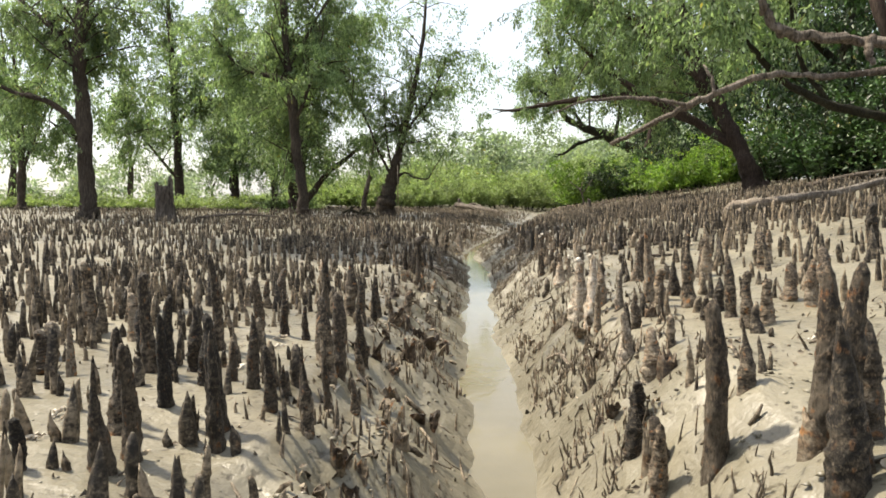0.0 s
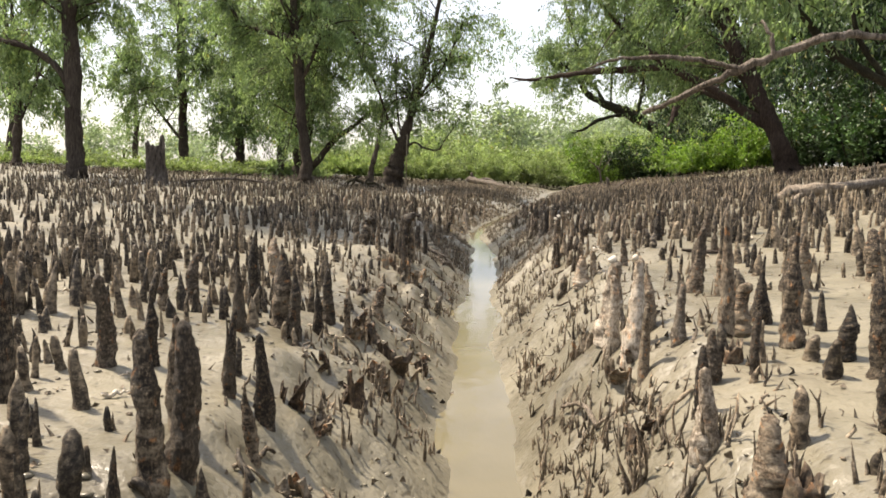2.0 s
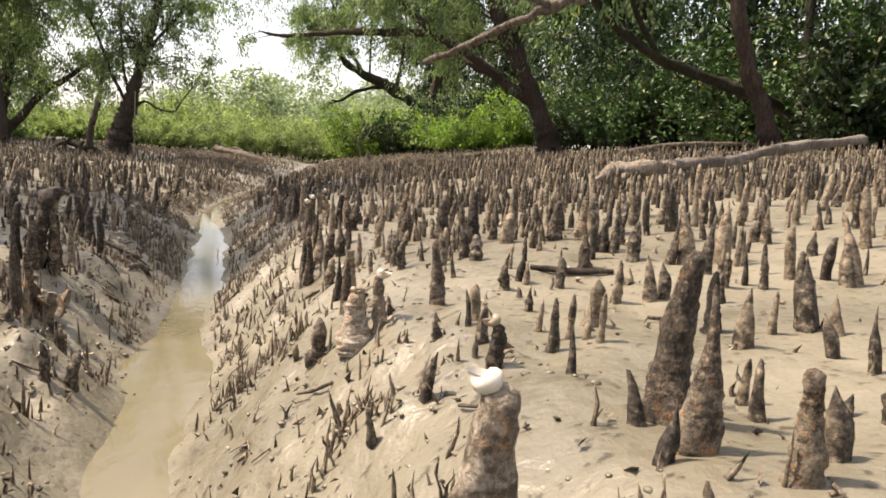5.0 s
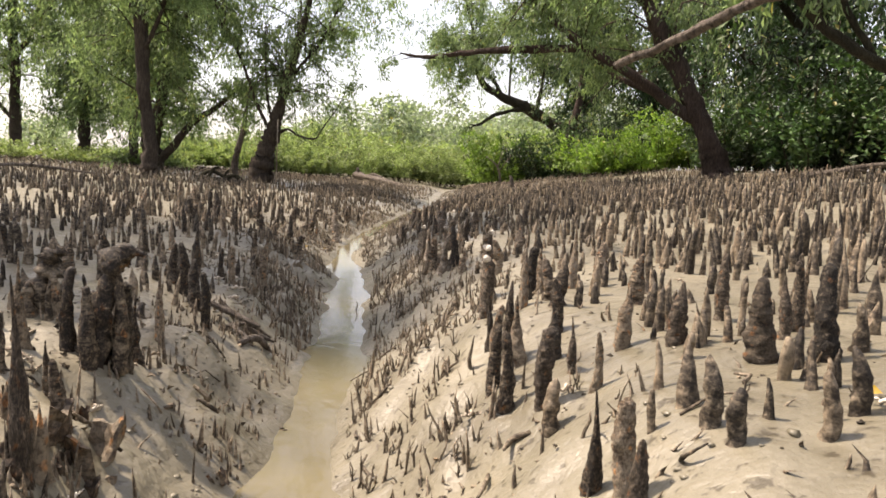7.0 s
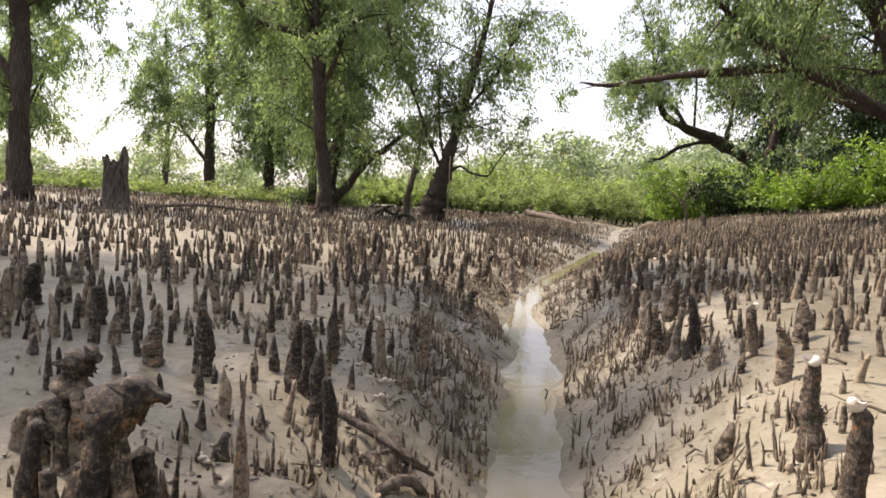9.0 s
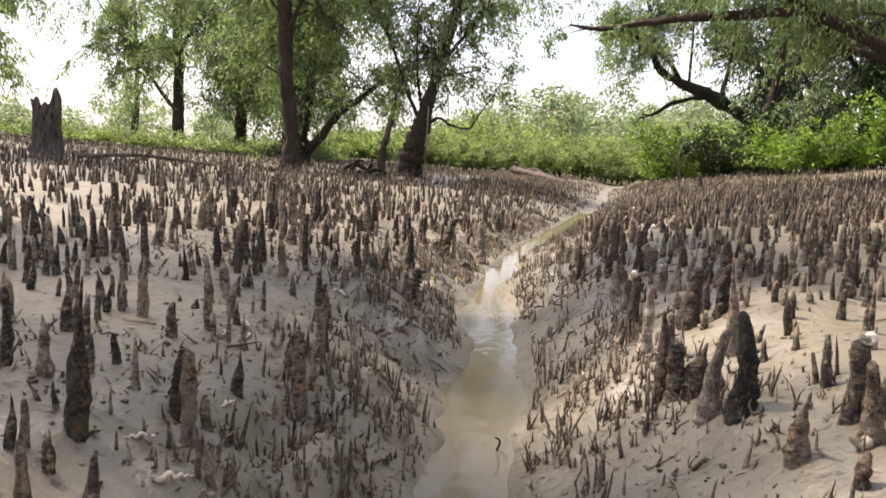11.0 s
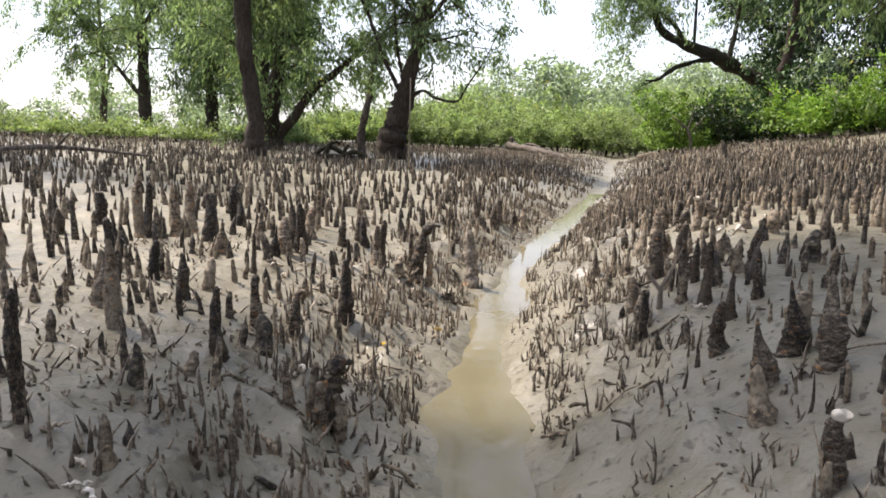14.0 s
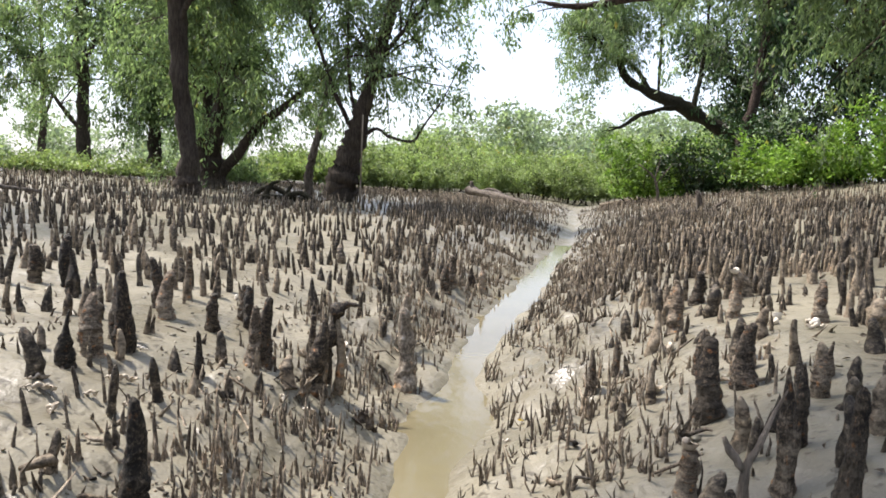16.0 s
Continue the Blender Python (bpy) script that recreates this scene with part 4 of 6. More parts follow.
ROOT_ROWS_D = [(0.98, 4.63, 0.121, 0.014), (1.28, 4.65, 0.06, 0.019), (1.84, 4.67, 0.075, 0.018), (1.21, 4.68, 0.08, 0.014), (1.66, 4.68, 0.105, 0.019), (1.12, 4.7, 0.064, 0.014), (1.59, 4.73, 0.105, 0.023), (1.01, 4.73, 0.122, 0.017), (1.52, 4.75, 0.098, 0.021), (1.12, 4.76, 0.086, 0.016), (1.4, 4.77, 0.078, 0.022), (0.99, 4.78, 0.121, 0.013), (1.37, 4.94, 0.137, 0.022), (1.43, 4.95, 0.075, 0.014), (1.3, 4.98, 0.119, 0.027), (0.26, 5.03, 0.262, 0.018), (1.01, 5.04, 0.08, 0.018), (1.23, 5.11, 0.103, 0.019), (1.43, 5.11, 0.115, 0.014), (1.02, 5.12, 0.128, 0.02), (0.26, 5.17, 0.113, 0.019), (0.97, 5.19, 0.134, 0.016), (1.17, 5.19, 0.112, 0.018), (0.97, 5.29, 0.117, 0.018)]
ROOT_ROWS_E = [(1.4, 5.3, 0.127, 0.017), (0.25, 5.54, 0.154, 0.022), (0.25, 5.63, 0.137, 0.02), (0.25, 5.83, 0.178, 0.015), (-0.37, 6.12, 0.157, 0.017), (0.3, 6.13, 0.138, 0.018), (0.25, 6.24, 0.134, 0.026), (0.14, 6.45, 0.121, 0.022), (0.17, 6.66, 0.193, 0.019), (1.19, 6.68, 0.109, 0.016), (0.27, 6.78, 0.13, 0.016), (0.02, 6.82, 0.082, 0.014), (-0.05, 6.83, 0.116, 0.012), (1.10, 6.90, 0.155, 0.025), (1.07, 7.08, 0.108, 0.025), (1.04, 7.09, 0.101, 0.021), (1.03, 7.14, 0.168, 0.018), (0.34, 7.11, 0.149, 0.02), (0.07, 7.16, 0.074, 0.014), (0.29, 7.26, 0.061, 0.017), (-0.06, 7.3, 0.123, 0.016), (1.07, 7.3, 0.114, 0.019), (0.33, 7.33, 0.161, 0.014), (0.31, 7.45, 0.089, 0.015), (1.18, 7.46, 0.048, 0.012), (1.51, 7.52, 0.09, 0.016)]
ROOT_ROWS_F = [(1.24, 7.56, 0.124, 0.021), (0.25, 7.63, 0.138, 0.017), (1.22, 7.65, 0.102, 0.025), (-0.07, 7.68, 0.08, 0.012), (-0.14, 7.7, 0.095, 0.013), (0.21, 7.85, 0.082, 0.014), (-0.06, 7.88, 0.095, 0.014), (-0.14, 7.93, 0.106, 0.018), (1.35, 7.94, 0.125, 0.031), (0.05, 7.96, 0.097, 0.016), (1.25, 8.1, 0.135, 0.019), (0.14, 8.26, 0.074, 0.016), (0.15, 8.43, 0.048, 0.017), (0.32, 8.46, 0.092, 0.013), (1.2, 8.47, 0.128, 0.047), (0.17, 8.52, 0.118, 0.019), (-0.05, 8.56, 0.161, 0.021), (0.19, 8.71, 0.09, 0.026), (-0.04, 8.85, 0.101, 0.02), (-0.24, 8.92, 0.082, 0.018), (-0.15, 8.94, 0.095, 0.019), (-0.02, 8.95, 0.086, 0.019), (1.31, 9.05, 0.121, 0.022)]
ROOT_ROWS_G = [(1.05, 9.06, 0.079, 0.026), (1.15, 9.08, 0.162, 0.019), (0.29, 9.09, 0.145, 0.024), (1.2, 9.16, 0.118, 0.014), (1.3, 9.32, 0.094, 0.02), (-0, 9.36, 0.09, 0.022), (1.23, 9.45, 0.113, 0.027), (-0.02, 9.5, 0.102, 0.025), (1.19, 9.52, 0.104, 0.019), (-0.01, 9.58, 0.115, 0.031), (-0.28, 9.62, 0.148, 0.031), (1.55, 9.63, 0.079, 0.026), (0.02, 9.65, 0.161, 0.026), (0.34, 9.76, 0.066, 0.023), (0.19, 9.76, 0.074, 0.016), (0.25, 9.8, 0.131, 0.024), (0.39, 9.81, 0.168, 0.031), (0.26, 9.86, 0.155, 0.023), (0.08, 10.03, 0.094, 0.021), (0.14, 10.16, 0.107, 0.024), (-0.08, 10.28, 0.142, 0.017)]
ROOT_ROWS_H = [(0.02, 2.07, 0.244, 0.023), (-0.15, 2.07, 0.188, 0.022), (0.81, 2.14, 0.11, 0.022), (0.8, 2.29, 0.144, 0.027), (-0.22, 2.32, 0.07, 0.017), (-0.17, 2.37, 0.214, 0.023), (0.96, 2.58, 0.079, 0.017), (1.17, 2.59, 0.082, 0.02), (-0.34, 2.65, 0.115, 0.022), (-0.17, 2.73, 0.231, 0.018), (1.2, 2.84, 0.171, 0.021), (1.45, 2.9, 0.134, 0.025), (-0.63, 2.97, 0.191, 0.031), (1.42, 2.98, 0.103, 0.025), (1.1, 3.18, 0.106, 0.028), (0.94, 3.31, 0.147, 0.023), (-0.2, 3.61, 0.125, 0.024), (1.08, 5.18, 0.097, 0.011), (0.12, 5.23, 0.033, 0.022), (1.07, 5.28, 0.105, 0.022), (0.21, 5.29, 0.059, 0.011), (1.02, 5.36, 0.137, 0.023), (1.12, 5.42, 0.11, 0.016), (0.1, 5.43, 0.162, 0.019)]
ROOT_ROWS_I = [(1, 5.52, 0.134, 0.011), (1.16, 5.58, 0.103, 0.023), (1.25, 5.59, 0.053, 0.012), (-0.15, 5.59, 0.08, 0.013), (1.16, 5.65, 0.096, 0.021), (-0.18, 5.68, 0.097, 0.018), (1.15, 5.81, 0.119, 0.023), (1.36, 5.89, 0.103, 0.023), (0.17, 5.95, 0.052, 0.019), (-0.45, 6.2, 0.09, 0.021), (1.02, 6.22, 0.074, 0.022), (1.37, 6.28, 0.094, 0.023), (-0.14, 6.34, 0.114, 0.032), (-0.05, 6.38, 0.131, 0.032), (1.19, 6.44, 0.115, 0.024), (0.08, 6.48, 0.084, 0.015), (1.37, 6.62, 0.09, 0.019), (1.62, 6.67, 0.095, 0.024), (1.11, 6.69, 0.095, 0.02), (-0.81, 6.69, 0.115, 0.025), (1.32, 6.73, 0.113, 0.026), (-0.49, 6.73, 0.1, 0.026), (-0.33, 6.73, 0.078, 0.021), (-0.78, 6.88, 0.11, 0.03)]
ROOT_ROWS_J = [(1.17, 7.56, 0.148, 0.031), (1.33, 8.04, 0.079, 0.019), (-0.12, 8.11, 0.115, 0.024), (1.47, 8.12, 0.071, 0.028), (1.54, 8.16, 0.117, 0.021), (1.32, 8.21, 0.086, 0.017), (1.38, 8.28, 0.075, 0.019), (1.22, 8.37, 0.092, 0.03), (1.13, 8.4, 0.108, 0.027), (1.23, 8.53, 0.082, 0.029), (1.12, 8.62, 0.102, 0.022), (-0.13, 8.66, 0.11, 0.032), (0.15, 8.82, 0.116, 0.02), (-0.85, 8.84, 0.109, 0.028), (0.21, 8.9, 0.102, 0.02), (0.12, 8.9, 0.047, 0.017), (0, 9.08, 0.065, 0.009), (1.23, 9.08, 0.091, 0.02), (-0.89, 9.12, 0.072, 0.023), (1.3, 9.14, 0.085, 0.021), (1.49, 9.17, 0.086, 0.032), (1.14, 9.22, 0.087, 0.019), (-0.4, 9.24, 0.092, 0.032), (-1.21, 9.31, 0.132, 0.031)]
ROOT_ROWS_K = [(1.36, 9.33, 0.061, 0.015), (1.14, 9.37, 0.136, 0.029), (1.34, 9.4, 0.062, 0.021), (-0.18, 9.45, 0.096, 0.031), (1.47, 9.49, 0.067, 0.021), (1.26, 9.55, 0.094, 0.033), (-0.06, 9.67, 0.09, 0.026), (1.24, 9.71, 0.073, 0.023), (-0.3, 9.72, 0.08, 0.019), (-0.44, 9.73, 0.142, 0.033), (-0.03, 9.74, 0.185, 0.03), (-0.89, 9.75, 0.14, 0.035), (1.52, 9.82, 0.095, 0.023), (0.24, 9.92, 0.107, 0.034), (1.19, 9.96, 0.082, 0.021), (-0.88, 10.02, 0.12, 0.032), (-0.52, 10.02, 0.189, 0.033), (-0.05, 10.05, 0.113, 0.033), (1.38, 10.12, 0.089, 0.024), (-0.11, 10.15, 0.129, 0.022), (0.11, 10.21, 0.092, 0.027), (1.18, 10.21, 0.091, 0.021), (-0.44, 10.3, 0.143, 0.026), (-0.55, 10.31, 0.105, 0.027)]
ROOT_ROWS_L = [(1.34, 10.34, 0.096, 0.032), (1.55, 10.36, 0.079, 0.035), (-0.2, 10.56, 0.086, 0.021), (0.14, 11.65, 0.087, 0.034), (0.66, 11.66, 0.144, 0.034), (0.76, 12, 0.125, 0.035)]
ROOT_ROWS_M = [(0.09, 2.41, 0.091, 0.017), (0.12, 3.41, 0.153, 0.02), (1.28, 4.73, 0.083, 0.016), (1.37, 5.04, 0.098, 0.013), (1.09, 5.08, 0.093, 0.011), (1.25, 5.28, 0.088, 0.011), (1.6, 5.38, 0.103, 0.015), (1.16, 5.74, 0.113, 0.014), (1.17, 7.2, 0.195, 0.017), (1.06, 7.21, 0.141, 0.016), (1.19, 8.81, 0.098, 0.014), (1.27, 8.89, 0.106, 0.015), (1.03, 8.95, 0.117, 0.015), (1.18, 8.98, 0.154, 0.017), (0, 9.23, 0.107, 0.008), (1.25, 9.28, 0.1, 0.013), (1.08, 9.51, 0.088, 0.011), (1.2, 9.62, 0.094, 0.015), (-0.54, 9.65, 0.198, 0.025), (1.01, 9.76, 0.099, 0.013), (-0.47, 9.79, 0.168, 0.018), (-0.58, 9.79, 0.172, 0.022), (-0.05, 9.8, 0.122, 0.021), (1.1, 9.94, 0.1, 0.014)]
ROOT_ROWS_N = [(1.15, 6.6, 0.047, 0.013), (1.1, 8.31, 0.086, 0.022), (1.33, 8.38, 0.076, 0.017), (-0.05, 8.05, 0.153, 0.023), (0.1, 8.04, 0.155, 0.012), (0.23, 8.0, 0.067, 0.014), (-0.63, 9.05, 0.158, 0.032), (-0.94, 9.8, 0.133, 0.032), (-0.36, 9.13, 0.118, 0.023), (0.26, 7.71, 0.079, 0.009), (0.19, 9.62, 0.094, 0.012), (-0.39, 10.23, 0.131, 0.027), (1.28, 9.63, 0.091, 0.025), (1.37, 9.75, 0.074, 0.02), (1.27, 10.06, 0.126, 0.027), (1.41, 10.35, 0.101, 0.026), (1.31, 9.25, 0.052, 0.015), (0.81, 12.04, 0.148, 0.032), (0.64, 11.58, 0.131, 0.032)]
ROOT_ROWS_O = [(0.53, 11.76, 0.138, 0.032), (1.52, 5.25, 0.116, 0.017), (1.32, 5.52, 0.111, 0.022), (0.17, 5.72, 0.104, 0.021), (0.18, 6.4, 0.143, 0.028), (1.37, 3.59, 0.143, 0.026), (1.34, 3.46, 0.165, 0.027), (1.62, 3.65, 0.138, 0.032), (1.16, 3.69, 0.175, 0.029), (0.96, 2.93, 0.101, 0.019), (1.03, 2.92, 0.111, 0.013), (1.14, 2.87, 0.074, 0.019), (-0.03, 3.61, 0.192, 0.022), (0.15, 3.54, 0.148, 0.018), (0.12, 3.82, 0.091, 0.021), (0.24, 4.13, 0.12, 0.032), (-0.07, 3.48, 0.084, 0.012), (-0.52, 2.52, 0.094, 0.03), (0.08, 3.43, 0.182, 0.03), (0.01, 3.32, 0.205, 0.018), (0.02, 3.33, 0.079, 0.011), (0.2, 3.72, 0.106, 0.013), (0.14, 3.76, 0.136, 0.023), (0.37, 4.76, 0.084, 0.015), (0.42, 4.78, 0.076, 0.018), (1.1, 5.65, 0.182, 0.013), (1.27, 5.85, 0.165, 0.018), (1.02, 5.4, 0.165, 0.015), (0.98, 5.35, 0.145, 0.016), (0.19, 5.31, 0.094, 0.01), (0.12, 5.3, 0.106, 0.009), (0.93, 1.72, 0.27, 0.029), (0.1, 2.96, 0.14, 0.013), (0.09, 3.04, 0.075, 0.012), (0.1, 2.71, 0.16, 0.018), (0.01, 2.97, 0.094, 0.014), (-0.22, 3.48, 0.1, 0.019), (0.22, 6.86, 0.1, 0.016)]
PALE_ROOTS = [(0.57, 10.19, 0.23, 0.035), (0.88, 2.71, 0.13, 0.021), (0.96, 3.14, 0.126, 0.015), (0.87, 3.36, 0.181, 0.022), (0.97, 4.41, 0.06, 0.02), (1.07, 6.97, 0.158, 0.02), (1.05, 7.46, 0.164, 0.017), (0.54, 10.5, 0.176, 0.027)]
CAPPED_PALE_ROOTS = [(0.9, 3.53, 0.195, 0.031), (0.89, 3.23, 0.215, 0.023), (0.95, 4.33, 0.1, 0.026)]
HOOKED_ROOTS = [(0.21, 5.49, 0.213, 0.043), (-0.02, 5.82, 0.139, 0.045), (0.38, 8.5, 0.114, 0.036), (0.38, 9.96, 0.199, 0.033)]
SHELL_TOPPED_ROOTS = [(0.99, 4.32, 0.091, 0.016), (1.02, 5.7, 0.14, 0.029), (1.07, 5.96, 0.138, 0.026), (1.07, 3.96, 0.06, 0.016), (1.23, 6.8, 0.106, 0.03), (1.22, 8.17, 0.075, 0.018), (1.11, 8.08, 0.08, 0.02), (1.06, 7.72, 0.158, 0.021), (1.03, 9.11, 0.08, 0.021), (1.41, 10.04, 0.116, 0.026)]
SHELLS_NEAR = [(-0.14, 5.7), (0.17, 5.9), (0.28, 5.68), (1.26, 6.03), (0.25, 5.36), (0.31, 5.07), (1.05, 5.12), (0.91, 5.22), (0.14, 5.34), (0.96, 4.46), (1.01, 4.3), (1.59, 4.78), (1.67, 4.66), (0.25, 5.37), (0.31, 5.09), (0.39, 5.09), (1.43, 4.47), (0.12, 3.61), (0.18, 3.62), (0.26, 3.86), (0.21, 4.03), (0.35, 4.84), (2.06, 4.65), (-0.03, 2.8), (-0.05, 2.5), (0.17, 2.47), (0.84, 2.74), (-0.54, 3.59), (-0.28, 2.11), (-0.25, 1.99), (-0.07, 1.94), (-0.06, 2.91), (0.33, 2.38), (0.81, 2.15), (0.11, 2.2), (0.16, 2.45), (-1.09, 4.53)]
SHELLS_FURTHER = [(-0.13, 5.76), (-0.75, 6.78), (0.2, 7.99), (0.24, 7.95), (1.5, 9.81), (-0.06, 9.81), (0.15, 8.04), (0.03, 9.33), (0.08, 9.38), (0.08, 9.5), (0.05, 9.67), (0.08, 9.27), (0.26, 9.66), (0.4, 10.21), (0.34, 9.71), (0.39, 9.72), (1.23, 9.49), (0.82, 9.67), (1.34, 9.63), (1.47, 9.7), (0.07, 9.49), (0.04, 10.36), (1.13, 9.75), (1.17, 8.95), (0.3, 8.63), (0.02, 9.32), (0.13, 7.29), (0.17, 7.3), (0.3, 7.29), (0.21, 7.96), (0.93, 7.57), (1.17, 7.96), (1.23, 7.44), (0.26, 6.97), (0.3, 7.04), (0.23, 6.7), (0.32, 6.63), (0.12, 7.31), (0.16, 7.34), (0.99, 7.05), (-0.51, 7.97), (0.31, 6.55), (0.31, 6.54)]
SNAILS = [(1.09, 9.54), (1.47, 9.93), (1.47, 9.72), (1.33, 11.55), (1.3, 8.3), (0.99, 1.72), (1.32, 11.48), (1.45, 9.88), (1.22, 9.9), (1.35, 11.85), (1.35, 10.38), (1.18, 6.67), (1.56, 5.22)]


def root_template(seed, sides=9, rings=11, fat=0.13, knob=0.1, cap=0.0, bend=0.06, taper=0.7, bulb=0.0, crust=0.1, spire=0.0):
    """A knobbly tapering peg, one unit high, on the origin; spire: how far down the thin bare tip reaches."""
    rng = np.random.default_rng(seed)
    z = np.linspace(-0.12, 1.0, rings)
    t = np.clip(z, 0, 1)
    r = 1 - taper * t ** (1.8 if sides > 8 else 1.4)
    if spire:
        neck = 1 / (1 + np.exp((t - (1 - spire)) / 0.085))
        r = (1 - 0.55 * taper * t) * neck + (0.4 - 0.3 * t) * (1 - neck)
    r = fat * np.maximum(r, 0.05) * (1 + knob * np.interp(z, np.linspace(-0.2, 1.1, 9), rng.standard_normal(9)))
    r = r * (1 + bulb * np.exp(-((t - 0.16) / 0.13) ** 2)) * (1 + 0.12 * np.exp(-(t / 0.07) ** 2))
    r[-1] *= 0.45
    if cap:
        r[-max(2, rings // 6):-1] = fat * cap
        r[-1] = fat * cap * 0.7
    cx = bend * np.sin(t * rng.uniform(1.5, 4) + rng.uniform(0, 6)) * t + rng.uniform(-0.05, 0.05) * t
    cy = bend * np.sin(t * rng.uniform(1.5, 4) + rng.uniform(0, 6)) * t + rng.uniform(-0.05, 0.05) * t
    a = np.linspace(0, 2 * math.pi, sides, endpoint=False)
    lump = np.zeros((rings, sides))
    for _ in range(90 if sides > 8 else 12):
        da = (a - rng.uniform(0, 2 * math.pi) + math.pi) % (2 * math.pi) - math.pi
        s = rng.uniform(0.25, 0.75)
        lump += rng.normal() * np.exp(-(da[None, :] / s) ** 2 - ((z[:, None] - rng.uniform(0, 1)) / (0.11 * s + 0.02)) ** 2)
    # crust sits in rough rings, less on the bare tip
    ring = 0.025 * np.interp(z, np.linspace(-0.2, 1.1, 23), rng.standard_normal(23))[:, None]
    rr = r[:, None] * (1 + crust * np.clip(lump + ring, -1.5, 2.0) * (1 - 0.6 * t[:, None]) + (0.06 if sides > 8 else 0.03) * rng.standard_normal((rings, sides)))
    v = np.stack([cx[:, None] + rr * np.cos(a), cy[:, None] + rr * np.sin(a), np.repeat(z[:, None], sides, 1) + 0.15 / rings * rng.standard_normal((rings, sides))], -1).reshape(-1, 3)
    v = np.vstack([v, [[cx[-1], cy[-1], 1.0 + r[-1] * 0.5]]])
    k = np.arange(sides)
    base = (np.arange(rings - 1) * sides)[:, None]
    q = np.stack([base + k, base + (k + 1) % sides, base + sides + (k + 1) % sides, base + sides + k], -1).reshape(-1, 4)
    tri = np.concatenate([q[:, [0, 1, 2]], q[:, [0, 2, 3]], np.stack([(rings - 1) * sides + k, (rings - 1) * sides + (k + 1) % sides, np.full(sides, rings * sides)], 1)])
    return v, tri


def scatter(name, templates, at, height, width, turn, lean, mat, label, category):
    """Many alike pieces joined in one mesh."""
    V, F, n = [], [], 0
    pick = np.arange(len(at)) % len(templates)
    for i, (tv, tf) in enumerate(templates):
        s = np.where(pick == i)[0]
        if not len(s):
            continue
        c, sn = np.cos(turn[s])[:, None], np.sin(turn[s])[:, None]
        x, y, z = tv[None, :, 0] * width[s][:, None], tv[None, :, 1] * width[s][:, None], tv[None, :, 2] * height[s][:, None]
        X = x * c - y * sn + z * lean[s, 0][:, None] + at[s, 0][:, None]
        Y = x * sn + y * c + z * lean[s, 1][:, None] + at[s, 1][:, None]
        V.append(np.stack([X, Y, z + at[s, 2][:, None]], -1).reshape(-1, 3))
        F.append((tf[None] + (np.arange(len(s)) * len(tv))[:, None, None] + n).reshape(-1, 3))
        n += len(s) * len(tv)
    return tagged(mesh_object(name, np.concatenate(V), np.concatenate(F), mat), label, category, kind="stuff")


PLACED = ROOT_ROWS_A + ROOT_ROWS_B + ROOT_ROWS_C + ROOT_ROWS_D + ROOT_ROWS_E + ROOT_ROWS_F + ROOT_ROWS_G + ROOT_ROWS_H + ROOT_ROWS_I + ROOT_ROWS_J + ROOT_ROWS_K + ROOT_ROWS_L + ROOT_ROWS_M + ROOT_ROWS_N + ROOT_ROWS_O
SHORT = 0.092


def shared_meshes(name, templates, mat, smooth=False):
    out = []
    for v, f in templates:
        ob = mesh_object(name, v, f, mat, smooth)
        out.append(ob.data)
        bpy.data.objects.remove(ob)
    return out


def stand_root(rng, meshes, x, y, h, r, fat, label, lean=0.025):
    ob = new("breathing_root", meshes[rng.integers(len(meshes))])
    ob.location = (x, y, gz(x, y) - 0.004)
    ob.rotation_euler = (rng.normal() * lean, rng.normal() * lean, rng.uniform(0, 6.3))
    ob.scale = (r / fat, r / fat, h)
    return tagged(ob, label, "breathing root", "breathing roots in the mud")


